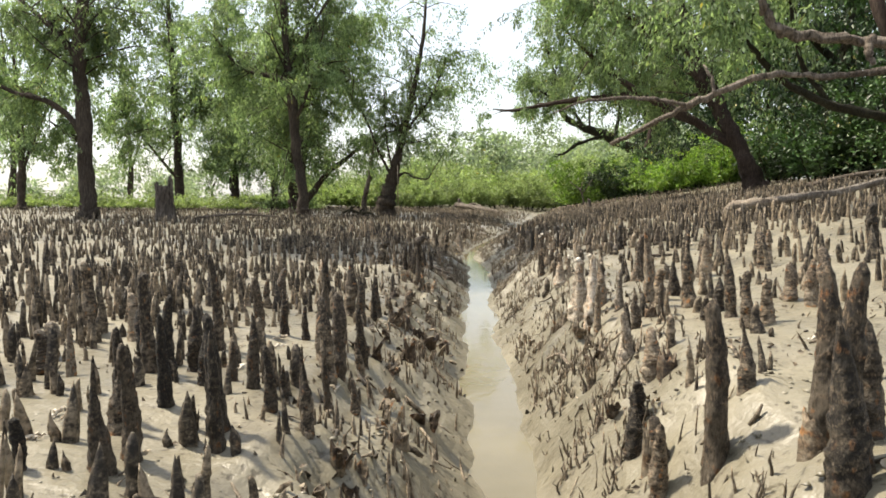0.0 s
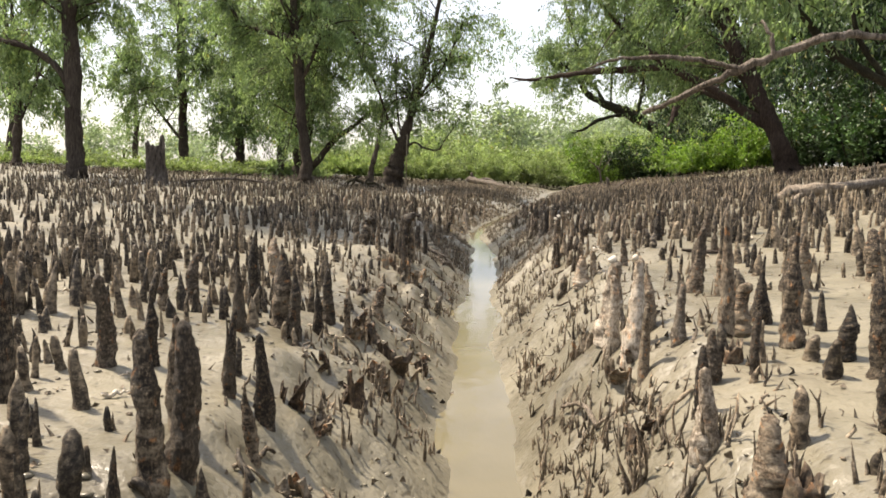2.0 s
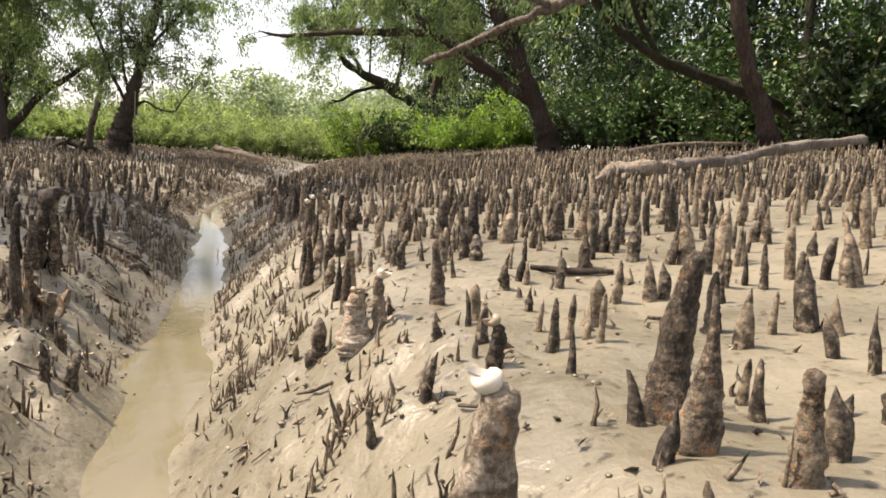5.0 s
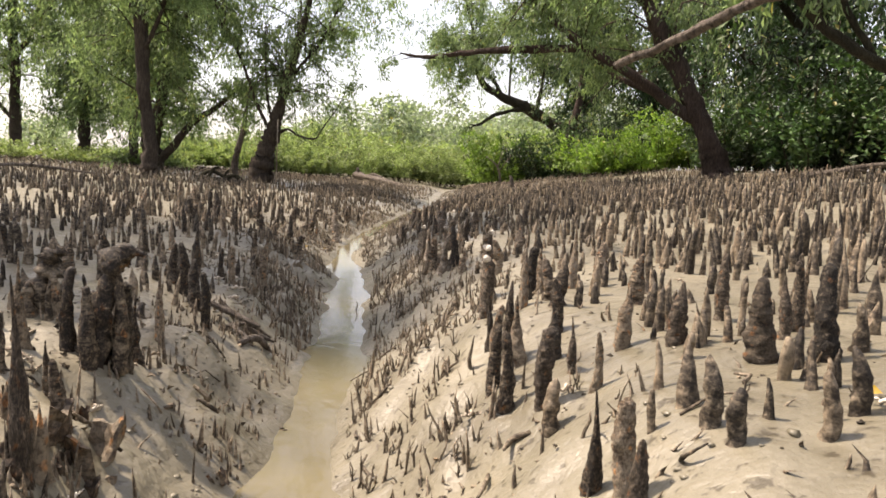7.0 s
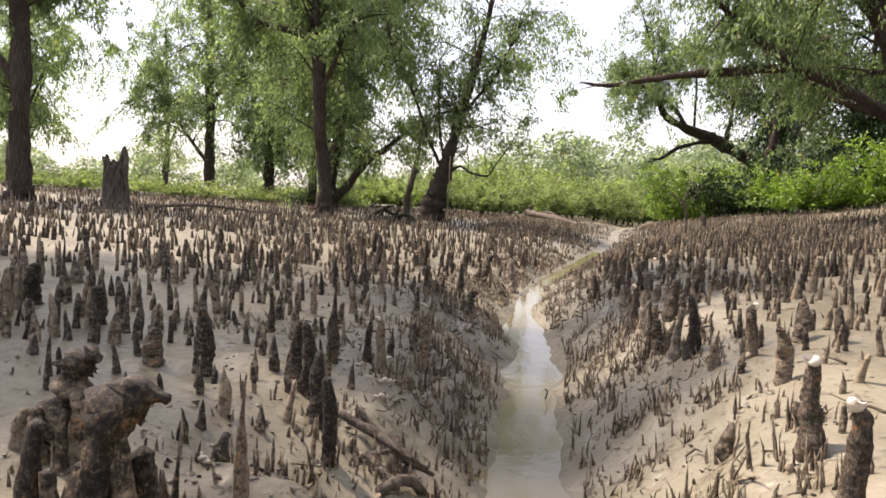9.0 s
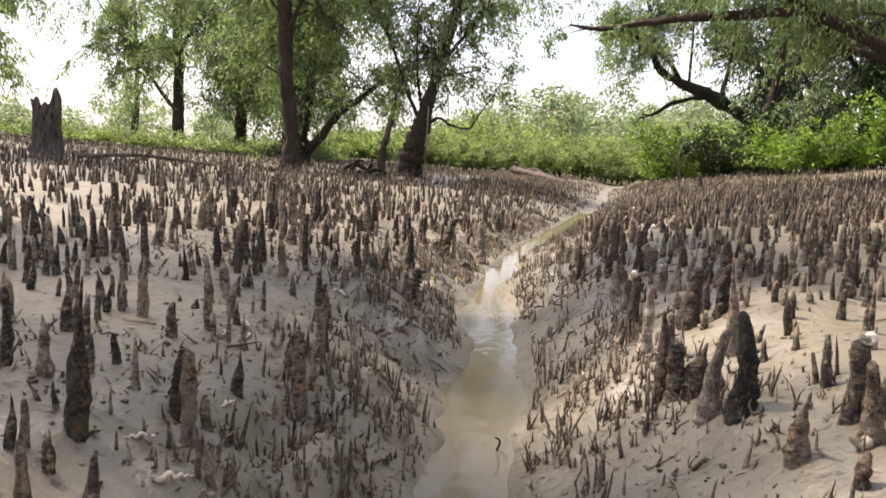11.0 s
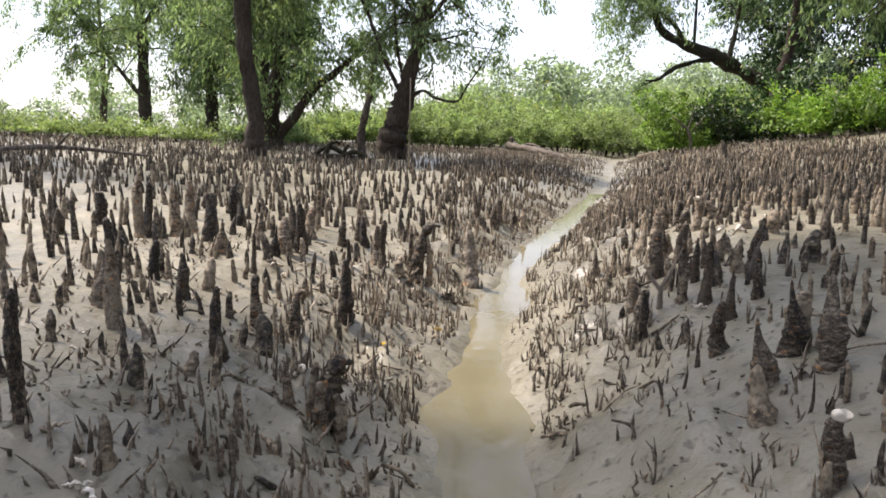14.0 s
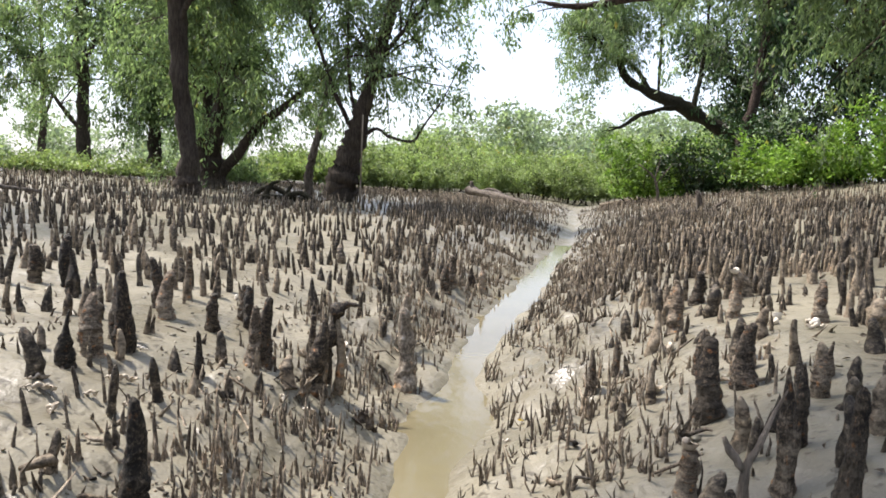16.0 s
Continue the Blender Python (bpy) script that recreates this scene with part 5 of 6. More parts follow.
def build_single_roots():
    rng = np.random.default_rng(5)
    shapes = [(i, rng.uniform(0.4, 0.72), rng.choice([0, 0, 0.1, 0.15]), rng.choice([0, 0, 0.2, 0.3, 0.42])) for i in range(20)]
    plain = shared_meshes("breathing_root", [root_template(300 + i, 13, 30, fat=0.13, knob=0.07, bend=0.06, taper=tp, bulb=bu, cap=(0.62 if i % 6 == 5 else 0), crust=0.13, spire=(0 if i % 6 == 5 else sp)) for i, tp, bu, sp in shapes], ROOT_ONE)
    tan = shared_meshes("breathing_root", [root_template(300 + i, 13, 30, fat=0.13, knob=0.07, bend=0.06, taper=tp, bulb=bu, crust=0.13, spire=sp) for i, tp, bu, sp in shapes], ROOT_TAN)
    wet = shared_meshes("breathing_root", [root_template(300 + i, 13, 30, fat=0.13, knob=0.07, bend=0.06, taper=tp, bulb=bu, crust=0.13, spire=sp) for i, tp, bu, sp in shapes[:12]], ROOT_WET)
    pale = shared_meshes("breathing_root", [root_template(320 + i, 11, 30, fat=0.13, knob=0.08, bend=0.05, taper=0.55, bulb=0.3, crust=0.12) for i in range(5)], ROOT_PALE)
    capped = shared_meshes("breathing_root", [root_template(326 + i, 11, 28, fat=0.13, knob=0.1, bend=0.045, taper=0.35, cap=0.7, bulb=0.2, crust=0.14) for i in range(3)], ROOT_TAN)
    for x, y, h, r in (q for q in PLACED if q[2] >= SHORT):
        h *= 0.88 if y < 2.45 else 1.14 if x < 0.6 else 1.05
        if rng.random() < (0.0 if y < 2.4 else 0.5 if x > 0.6 and y < 9 else 0.16):
            stand_root(rng, tan, x, y, h * 0.97, min(max(r * 0.8, 0.008), 0.024), 0.13, "knobbly tan breathing root caked with drying mud")
        else:
            stand_root(rng, wet if rng.random() < (0.8 if y < 2.45 else 0.55 if y > 8.6 else 0.35 if x < 0.6 else 0.2) else plain, x, y, h * 0.97, min(max(r * 0.8, 0.008), 0.024), 0.13, "tall knobbly dark brown breathing root in mud" if h > 0.15 else "dark crusted breathing root standing in mud")
    for x, y, h, r in PALE_ROOTS:
        stand_root(rng, pale, x, y, h, r, 0.17, "pale swollen breathing root caked in dried mud", 0.03)
    for x, y, h, r in CAPPED_PALE_ROOTS:
        stand_root(rng, pale, x, y, h, r, 0.14, "pale swollen breathing root with a white crusted top", 0.03)
        snail(rng, x, y, gz(x, y) + h - 0.012, r * 0.6, "chalky white shell crusting a root's tip")
    for x, y, h, r in SHELL_TOPPED_ROOTS:
        stand_root(rng, capped, x, y, h, min(r * 0.8, 0.017), 0.14, "blunt tan breathing root with a shell on top", 0.01)
        snail(rng, x, y, gz(x, y) + h - 0.006, 0.015, "whitish snail shell sitting on a breathing root")
    for x, y, h, r in HOOKED_ROOTS:
        r *= 0.56
        z = gz(x, y)
        a = rng.uniform(-0.4, 0.4)
        thing = empty_thing("hooked_root", (x, y, z), "thick bent breathing root with a hooked tip", "breathing root", "breathing roots in the mud")
        w = Wood(int(x * 100) + 900)
        line = smooth_line([(x, y, z - 0.03, r * 1.2), (x + 0.03 * h * math.cos(a), y, z + 0.35 * h, r), (x + 0.12 * h * math.cos(a), y + 0.05 * h, z + 0.7 * h, r * 0.85), (x + 0.18 * h, y + 0.05 * h, z + 0.92 * h, r * 0.8), (x + 0.3 * h, y + 0.05 * h, z + 0.99 * h, r * 0.5), (x + 0.42 * h, y + 0.05 * h, z + 0.97 * h, r * 0.2)], 4)
        line[1:-1, 3] *= 1 + 0.2 * rng.standard_normal(len(line) - 2)
        w.tube(line, 12, 0.22)
        made = [w.object("stem", ROOT_DARK)]
        for q in range(4):
            w = Wood(int(x * 100) + 930 + q)
            s, b = rng.uniform(0.4, 0.95), 1.57 * q + rng.uniform(-0.5, 0.5)
            dx, dy = r * rng.uniform(1.3, 2.2) * math.cos(b), r * rng.uniform(1.3, 2.2) * math.sin(b)
            w.tube(smooth_line([(x + dx, y + dy, z - 0.03, r * 0.7), (x + dx * 1.1, y + dy, z + 0.5 * s * h, r * 0.55), (x + dx * 0.9, y + dy, z + s * h, r * 0.3)], 8), 10, 0.14)
            made.append(w.object("side_shoot", ROOT_DARK))
        for o in made:
            o.parent = thing
            o.matrix_parent_inverse = Matrix.Translation(thing.location).inverted()
    # the short ones stand joined in one mesh
    x, y, h, r = np.array([q for q in PLACED if q[2] < SHORT]).T
    low = [root_template(300 + i, 9, 12, fat=0.13, knob=0.08, bend=0.06, taper=tp, bulb=bu, crust=0.12) for i, tp, bu, sp in shapes]
    scatter("short_roots", low, np.stack([x, y, ground(x, y) - 0.004], 1), h * 0.97, np.clip(r * 0.8, 0.008, 0.024) / 0.13, rng.uniform(0, 6.3, len(x)), rng.standard_normal((len(x), 2)) * 0.04, ROOT, "short dark breathing roots standing in the mud", "breathing roots")


def root_spots(rng, x0, x1, y0, y1, density):
    n = int((x1 - x0) * (y1 - y0) * density * 1.6)
    x, y = rng.uniform(x0, x1, n), rng.uniform(y0, y1, n)
    a = np.abs(x - channel(y))
    # thinner beside the runnel, in clumps elsewhere
    keep = np.clip((a - np.interp(y, [8, 9.5, 11, 14], [0.26, 0.2, 0.11, 0.07])) / np.interp(y, [8, 9.5, 11, 14], [0.4, 0.3, 0.14, 0.08]), 0, 1) * (0.5 + 0.75 * (value_noise(x * 1.3, y * 1.3, 21) * 0.5 + 0.5)) * (0.45 + 0.9 * (value_noise(x * 3.7, y * 3.7, 22) * 0.5 + 0.5))
    keep *= np.where((y < 26.5) | (x < 1.2), 1.0, 0.3) * (np.abs(x - 0.6) < 0.95 * y)
    s = rng.random(n) < keep * 1.15
    return x[s], y[s]


def build_roots():
    rng = np.random.default_rng(77)
    fine = [root_template(340 + i, 5, 8, fat=f, knob=0.12, cap=c, bend=0.045, taper=tp, bulb=b, crust=0.06, spire=sp) for i, (f, c, tp, b, sp) in enumerate([(0.13, 0, 0.6, 0, 0), (0.14, 0, 0.45, 0.1, 0.25), (0.11, 0, 0.55, 0, 0), (0.16, 0, 0.6, 0.1, 0.2), (0.14, 0, 0.4, 0, 0), (0.12, 0, 0.65, 0.1, 0), (0.14, 0.6, 0.4, 0, 0), (0.14, 0, 0.6, 0, 0.35), (0.16, 0, 0.6, 0.2, 0.25), (0.13, 0.7, 0.35, 0, 0)])]
    mid = [root_template(360 + i, 4, 4, fat=rng.uniform(0.11, 0.17), knob=0.13, bend=0.07, taper=rng.uniform(0.35, 0.7)) for i in range(12)]
    low = [root_template(380 + i, 3, 2, fat=rng.uniform(0.1, 0.15), knob=0.12, taper=0.6) for i in range(8)]
    px, py = np.array([q[0] for q in PLACED]), np.array([q[1] for q in PLACED])

    def field(name, spots, temps, hm, label, clear=False):
        x, y = spots
        if clear:
            d = ((x[:, None] - px[None]) ** 2 + (y[:, None] - py[None]) ** 2).min(1)
            # a bare patch of mud beside the runnel
            d[(x > -0.1) & (x < 0.4) & (y > 2.85) & (y < 3.35)] = 0
            x, y = x[d > 0.0016], y[d > 0.0016]
        h = np.clip(rng.lognormal(math.log(hm), 0.34, len(x)), 0.02, 0.135)
        h *= np.interp(np.abs(x - channel(y)), [0.2, 0.5, 0.9], [0.45, 0.85, 1.0])
        if clear:
            h *= np.where((np.abs(x - channel(y)) < 0.95) & (y > 1.8) & (y < 10.3), np.where(x < channel(y), 0.8, 0.7), 1.0)
        w = (0.036 + 0.38 * h) * rng.uniform(0.7, 1.45, len(x))
        return scatter(name, temps, np.stack([x, y, ground(x, y) - 0.004], 1), h, w, rng.uniform(0, 6.3, len(x)), rng.standard_normal((len(x), 2)) * 0.08, ROOT, label, "breathing roots")

    field("breathing_roots_near", tuple(np.concatenate(q) for q in zip(root_spots(rng, -1.3, 0.4, 1.5, 5.2, 70), root_spots(rng, -1.6, 3.0, 1.0, 11.5, 64), root_spots(rng, 1.2, 3.6, 4.5, 13.0, 46))), fine, 0.08, "dark knobbly breathing roots standing in wet mud", True)
    parts = [root_spots(rng, -6, -1.6, 1.0, 11.5, 42), root_spots(rng, 3.0, 6.0, 1.0, 11.5, 54), root_spots(rng, 0.2, 2.4, 10.8, 17.5, 60), root_spots(rng, -6, 2, 11.5, 17.0, 44), root_spots(rng, 2, 6.5, 11.5, 17.0, 68)]
    field("breathing_roots_middle", (np.concatenate([p[0] for p in parts]), np.concatenate([p[1] for p in parts])), mid, 0.082, "dark breathing roots spread over the flat")
    parts = [root_spots(rng, -14, -6, 5, 24, 20), root_spots(rng, -9, 8, 17, 31, 34), root_spots(rng, -8, 1.5, 24.5, 31.3, 55), root_spots(rng, 0.0, 5.5, 15.0, 26.5, 60)]
    field("breathing_roots_far", (np.concatenate([p[0] for p in parts]), np.concatenate([p[1] for p in parts])), low, 0.09, "distant breathing roots covering the mud")
    # thin young roots crowding the runnel's sides
    def tined(seed):
        """A thin crooked root with up to two side tines."""
        q = np.random.default_rng(seed)
        v, f = root_template(seed, 3, 4, fat=0.085, knob=0.25, bend=0.2, taper=0.6)
        for j in range(int(q.integers(0, 3))):
            w, g = root_template(seed + 50 + j, 3, 3, fat=0.06, knob=0.2, bend=0.15, taper=0.6)
            k, a, up = q.uniform(0.35, 0.7), q.uniform(0, 6.3), q.uniform(0.0, 0.4)
            w = w * np.array([1, 1, k])
            w[:, 0] += (0.08 + 0.6 * np.maximum(w[:, 2], 0)) * math.cos(a)
            w[:, 1] += (0.08 + 0.6 * np.maximum(w[:, 2], 0)) * math.sin(a)
            w[:, 2] += up
            v, f = np.vstack([v, w]), np.vstack([f, g + len(v)])
        return v, f
    tines = [tined(420 + 7 * i) for i in range(24)]
    thin = [root_template(400 + i, 3, 3, fat=0.085, knob=0.18, bend=0.16, taper=0.68) for i in range(16)]
    n = 54000
    y = rng.uniform(1.5, 14, n)
    d = rng.uniform(0.06, 0.8, n) * np.where(rng.random(n) < 0.5, -1, 1)
    x = channel(y) + d
    keep = np.exp(-((np.abs(d) - np.interp(y, [5, 8], [0.22, 0.27])) / np.where(d > 0, np.interp(y, [5, 8], [0.17, 0.24]), 0.2)) ** 2) * (0.3 + 0.9 * (value_noise(x * 5, y * 3.2, 31) > -0.15)) * (0.16 + 1.1 * (value_noise(x * 11, y * 11, 32) > 0.05)) * np.where(d < 0, np.interp(y, [4, 6.5, 8.2, 9], [0.4, 0.85, 0.95, 1.25]), np.interp(y, [4, 6.5, 8, 9], [0.75, 0.9, 1.0, 1.3]))
    s = (rng.random(n) < keep) & (np.abs(d) > half_width(y) * 1.12 + 0.015)
    x, y = x[s], y[s]
    left = x < channel(y)
    # straight little spikes on one bank, crooked tined ones on the other
    spikes = [root_template(480 + i, 4, 4, fat=0.085, knob=0.12, bend=0.05, taper=q) for i, q in enumerate(np.linspace(0.55, 0.85, 12))]
    for side, temps, hm, top, w0, w1, lean in ((left, spikes, 0.024, 0.08, 0.032, 0.23, 0.08), (~left, [q for pair in zip(tines, spikes * 2) for q in pair], 0.027, 0.075, 0.026, 0.2, 0.12)):
        u, v = x[side], y[side]
        h = np.clip(rng.lognormal(math.log(hm), 0.55, len(u)), 0.006, top)
        scatter("thin_roots", temps, np.stack([u, v, ground(u, v) - 0.003], 1), h, (w0 + h * w1) * rng.uniform(0.7, 1.4, len(u)), rng.uniform(0, 6.3, len(u)), rng.standard_normal((len(u), 2)) * lean, SPIKE, "thin young breathing roots crowding the runnel's bank", "young roots")
    # stubs just breaking the surface everywhere
    n = 9000
    x, y = np.concatenate([rng.uniform(-1.8, 3.2, n - 2400), rng.uniform(-0.5, 0.55, 2400)]), np.concatenate([rng.uniform(1.2, 12.5, n - 2400), rng.uniform(6.4, 9.8, 2400)])
    s = (value_noise(x * 2.3, y * 2.3, 41) > -0.25) & (np.abs(x - channel(y)) > 0.14)
    x, y = x[s], y[s]
    h = np.clip(rng.lognormal(math.log(0.013), 0.5, len(x)), 0.004, 0.045)
    scatter("root_stubs", thin, np.stack([x, y, ground(x, y) - 0.002], 1), h, 0.025 + h * 0.9, rng.uniform(0, 6.3, len(x)), rng.standard_normal((len(x), 2)) * 0.5, SPIKE, "short root stubs just breaking through the mud", "root stubs")


# ---- shells, twigs and litter ----
def coiled_shell(turns, grow, across, tube, rise, sides=7, steps=11):
    """A shell coiled round x, its tube swelling from the apex to an open lip; about one unit long, lying on z = 0."""
    n = int(turns * steps)
    th = np.linspace(0, 2 * math.pi * turns, n)
    k = np.exp(grow * (th - th[-1]))
    c = np.stack([-rise * k, across * k * np.cos(th), across * k * np.sin(th)], 1)
    a = np.linspace(0, 2 * math.pi, sides, endpoint=False)
    out = np.stack([th * 0, np.cos(th), np.sin(th)], 1)
    ax = np.array([1.0, 0.0, 0.0])
    v = c[:, None, :] + (tube * k)[:, None, None] * (np.cos(a)[None, :, None] * out[:, None, :] + 1.25 * np.sin(a)[None, :, None] * ax)
    v = v.reshape(-1, 3)
    v[:, 0] += rise * 0.5
    v[:, 2] -= v[:, 2].min()
    i = np.arange(sides)
    base = (np.arange(n - 1) * sides)[:, None]
    f = np.stack([base + i, base + (i + 1) % sides, base + sides + (i + 1) % sides, base + sides + i], -1).reshape(-1, 4).tolist()
    f.append([sides - 1 - j for j in range(sides)])
    return v, f


SPIRE = SNAIL = None


def snail(rng, x, y, z, r, label):
    ob = new("snail_shell", SNAIL)
    ob.location = (x, y, z - 0.1 * r)
    ob.rotation_euler = (rng.normal() * 0.2, rng.normal() * 0.2, rng.uniform(0, 6.3))
    ob.scale = (r, r, r * 0.9)
    tagged(ob, label, "shell", "shells on the mud")


def build_shells():
    rng = np.random.default_rng(9)
    for q, (x, y) in enumerate(SHELLS_NEAR + SHELLS_FURTHER):
        ob = new("spire_shell", SPIRE)
        k = rng.uniform(0.75, 1.25)
        ob.location, ob.scale = (x, y, gz(x, y) - 0.001), (k, k, k)
        ob.rotation_euler = (rng.uniform(-0.3, 0.3), rng.uniform(-0.15, 0.25), rng.uniform(0, 6.3))
        tagged(ob, "whitish spire-shaped shell lying on the mud", "shell", "shells on the mud")
    for x, y in SNAILS:
        snail(rng, x, y, gz(x, y), rng.uniform(0.013, 0.019), "pale round snail shell on the mud")
    for q in range(90):
        y = rng.uniform(2, 12)
        x = float(channel(y)) + rng.choice([-1, 1]) * rng.uniform(0.35, 2.0)
        ob = new("spire_shell", SPIRE)
        k = rng.uniform(0.5, 1.0)
        ob.location, ob.scale = (x, y, gz(x, y) - 0.001), (k, k, k)
        ob.rotation_euler = (rng.uniform(-0.3, 0.3), rng.uniform(-0.15, 0.25), rng.uniform(0, 6.3))
        tagged(ob, "small weathered spire shell half sunk in mud", "shell", "shells on the mud")


def build_litter():
    rng = np.random.default_rng(15)
    w = Wood(15)
    for q in range(420):
        y = rng.uniform(1.8, 13)
        x = float(channel(y)) + rng.choice([-1, 1]) * abs(rng.normal(0.2, 0.3)) + rng.choice([-0.1, 0.1])
        if abs(x - float(channel(y))) < 0.13:
            continue
        L, a = rng.uniform(0.015, 0.075), rng.uniform(0, 6.3)
        x2, y2 = x + L * math.cos(a), y + L * math.sin(a)
        r = rng.uniform(0.0012, 0.004)
        xm, ym = (x + x2) / 2 + rng.normal() * 0.008, (y + y2) / 2 + rng.normal() * 0.008
        w.tube(np.array([(x, y, gz(x, y) + r, r), (xm, ym, gz(xm, ym) + r * 1.5 + 0.004, r), (x2, y2, gz(x2, y2) + r * 1.2 + rng.uniform(0, 0.015), r * 0.6)]), 5, 0.1)
    tagged(w.object("twig_litter", SPIKE), "broken twigs and root scraps on the mud", "litter", kind="stuff")
    n = 1100
    y = rng.uniform(1.8, 12, n)
    x = channel(y) + rng.choice([-1, 1], n) * (0.16 + np.abs(rng.normal(0.1, 0.5, n)))
    at = np.stack([x, y, ground(x, y) + 0.003], 1)
    way = np.stack([rng.standard_normal(n), rng.standard_normal(n), rng.uniform(-0.1, 0.25, n)], 1)
    tagged(leaves("leaf_litter", at, way, 0.015, 0.008, rng, SPIKE), "dead brown leaf scraps on the mud", "litter", kind="stuff")
    # lumps of mud and crab diggings
    bm = bmesh.new()
    bmesh.ops.create_icosphere(bm, subdivisions=1, radius=1.0)
    cv = np.array([v.co[:] for v in bm.verts])
    cf = np.array([[v.index for v in f.verts] for f in bm.faces])
    bm.free()
    clods = [(cv * (1 + 0.3 * rng.standard_normal((len(cv), 1))) * np.array([1, 1, 0.5]), cf) for _ in range(8)]
    n = 6000
    y = rng.uniform(1.6, 12, n)
    d = np.abs(rng.normal(0.1, 0.5, n)) + 0.12
    x = channel(y) + d * np.where(rng.random(n) < 0.6, -1, 1)
    s = (value_noise(x * 4.5, y * 4.5, 51) > -0.1)
    x, y = x[s], y[s]
    r = np.clip(rng.lognormal(math.log(0.003), 0.5, len(x)), 0.0012, 0.007)
    scatter("mud_clods", clods, np.stack([x, y, ground(x, y)], 1), r, r * 1.3, rng.uniform(0, 6.3, len(x)), np.zeros((len(x), 2)), MUD, "crumbled lumps of mud and crab diggings", "mud")
    n = 700
    y = rng.uniform(1.4, 6.2, n)
    d = np.abs(rng.normal(0.27, 0.12, n)) + 0.07
    x = channel(y) + d * np.where(rng.random(n) < 0.72, -1, 1)
    s = (value_noise(x * 4, y * 4, 57) > -0.1) & ((x < channel(y)) | (y < 4.6))
    x, y = x[s], y[s]
    way = np.stack([rng.standard_normal(len(x)), rng.standard_normal(len(x)), rng.uniform(0, 0.9, len(x))], 1)
    tagged(leaves("bark_flakes", np.stack([x, y, ground(x, y)], 1), way, 0.019, 0.014, rng, ROOT, fold=0.5), "curled dark bark flakes and rotten leaves on the runnel's bank", "litter", kind="stuff")
    w = Wood(16)
    for q in range(150):
        y = rng.uniform(1.4, 6.0) if q < 75 else rng.uniform(7, 11)
        side = -1 if rng.random() < 0.7 else 1
        x = float(channel(y)) + side * (0.1 + abs(rng.normal(0.2, 0.12)))
        L, a = rng.uniform(0.02, 0.055), rng.uniform(0, 6.3)
        x2, y2 = x + L * math.cos(a), y + L * math.sin(a)
        r = rng.uniform(0.002, 0.006)
        xm, ym = (x + x2) / 2 + rng.normal() * 0.01, (y + y2) / 2 + rng.normal() * 0.01
        w.tube(smooth_line([(x, y, gz(x, y), r), (xm, ym, gz(xm, ym) + r + rng.uniform(0, 0.015), r * 1.1), (x2, y2, gz(x2, y2) + rng.uniform(0, 0.03), r * 0.6)], 3), 6, 0.2)
    tagged(w.object("root_scraps", ROOT), "dark broken root scraps lying on the bank", "litter", kind="stuff")
    n = 5600
    y = np.concatenate([rng.uniform(1.4, 7.5, n // 3), rng.uniform(1.4, 12, n // 3), rng.uniform(6.8, 9.6, n - 2 * (n // 3))])
    d = np.abs(rng.normal(0.27, 0.17, n)) + 0.08
    x = channel(y) + d * np.where(rng.random(n) < 0.66, -1, 1)
    s = value_noise(x * 6, y * 6, 53) > 0.05
    x, y = x[s], y[s]
    r = np.clip(rng.lognormal(math.log(0.0028), 0.4, len(x)), 0.0012, 0.0055)
    scatter("bank_debris", clods, np.stack([x, y, ground(x, y) + 0.001], 1), r, r * rng.uniform(0.7, 1.4, len(x)), rng.uniform(0, 6.3, len(x)), rng.standard_normal((len(x), 2)) * 0.25, ROOT, "dark root crumbs and rotting bits on the runnel's banks", "litter")
    for x, y in [(0.5, 9.35), (0.88, 9.9), (1.42, 7.75), (-0.12, 7.1), (1.32, 4.75), (0.4, 9.0), (1.5, 6.0)]:
        at = np.array([(x, y, gz(x, y) + 0.006)])
        a = rng.uniform(0, 6.3)
        ob = leaves("fallen_leaf", at, np.array([(math.cos(a), math.sin(a), 0.12)]), 0.03, 0.014, rng, YELLOW)
        tagged(ob, "fallen yellow leaf on wet mud", "leaf", "fallen yellow leaves")


def build_stubs():
    """Short broken, hollow root stumps with ragged rims."""
    rng = np.random.default_rng(21)
    for x, y, h, r in [(0.80, 2.16, 0.08, 0.024), (0.87, 2.02, 0.075, 0.03), (0.96, 1.86, 0.06, 0.03), (0.92, 2.47, 0.05, 0.03), (0.19, 5.17, 0.07, 0.024), (0.26, 5.07, 0.09, 0.03), (0.17, 5.06, 0.08, 0.022), (1.02, 3.0, 0.04, 0.026), (0.36, 5.0, 0.05, 0.02)]:
        n, z = 20, gz(x, y)
        a = np.linspace(0, 2 * math.pi, n, endpoint=False)
        rim = h * (0.45 + 0.75 * rng.random(n) ** 1.5)
        rows = []
        for k, (rad, zz) in enumerate([(1.2, -0.02 + 0 * rim), (1.05, 0.3 * rim), (0.95, 0.7 * rim), (0.92, rim), (0.66, rim * 0.97), (0.6, rim * 0.35)]):
            rr = 0.68 * r * rad * (1 + 0.1 * rng.standard_normal(n))
            rows.append(np.stack([x + rr * np.cos(a), y + rr * np.sin(a), z + zz], 1))
        v = np.concatenate(rows + [np.array([[x, y, z + 0.25 * h]])])
        i = np.arange(n)
        f = [tuple(q) for k in range(5) for q in np.stack([k * n + i, k * n + (i + 1) % n, (k + 1) * n + (i + 1) % n, (k + 1) * n + i], 1).tolist()]
        f += [(5 * n + int(j), 5 * n + (int(j) + 1) % n, 6 * n) for j in i]
        tagged(mesh_object("broken_root_stub", v, f, STUB), "short hollow broken root stub with a ragged rim", "root stub", "broken root stubs")


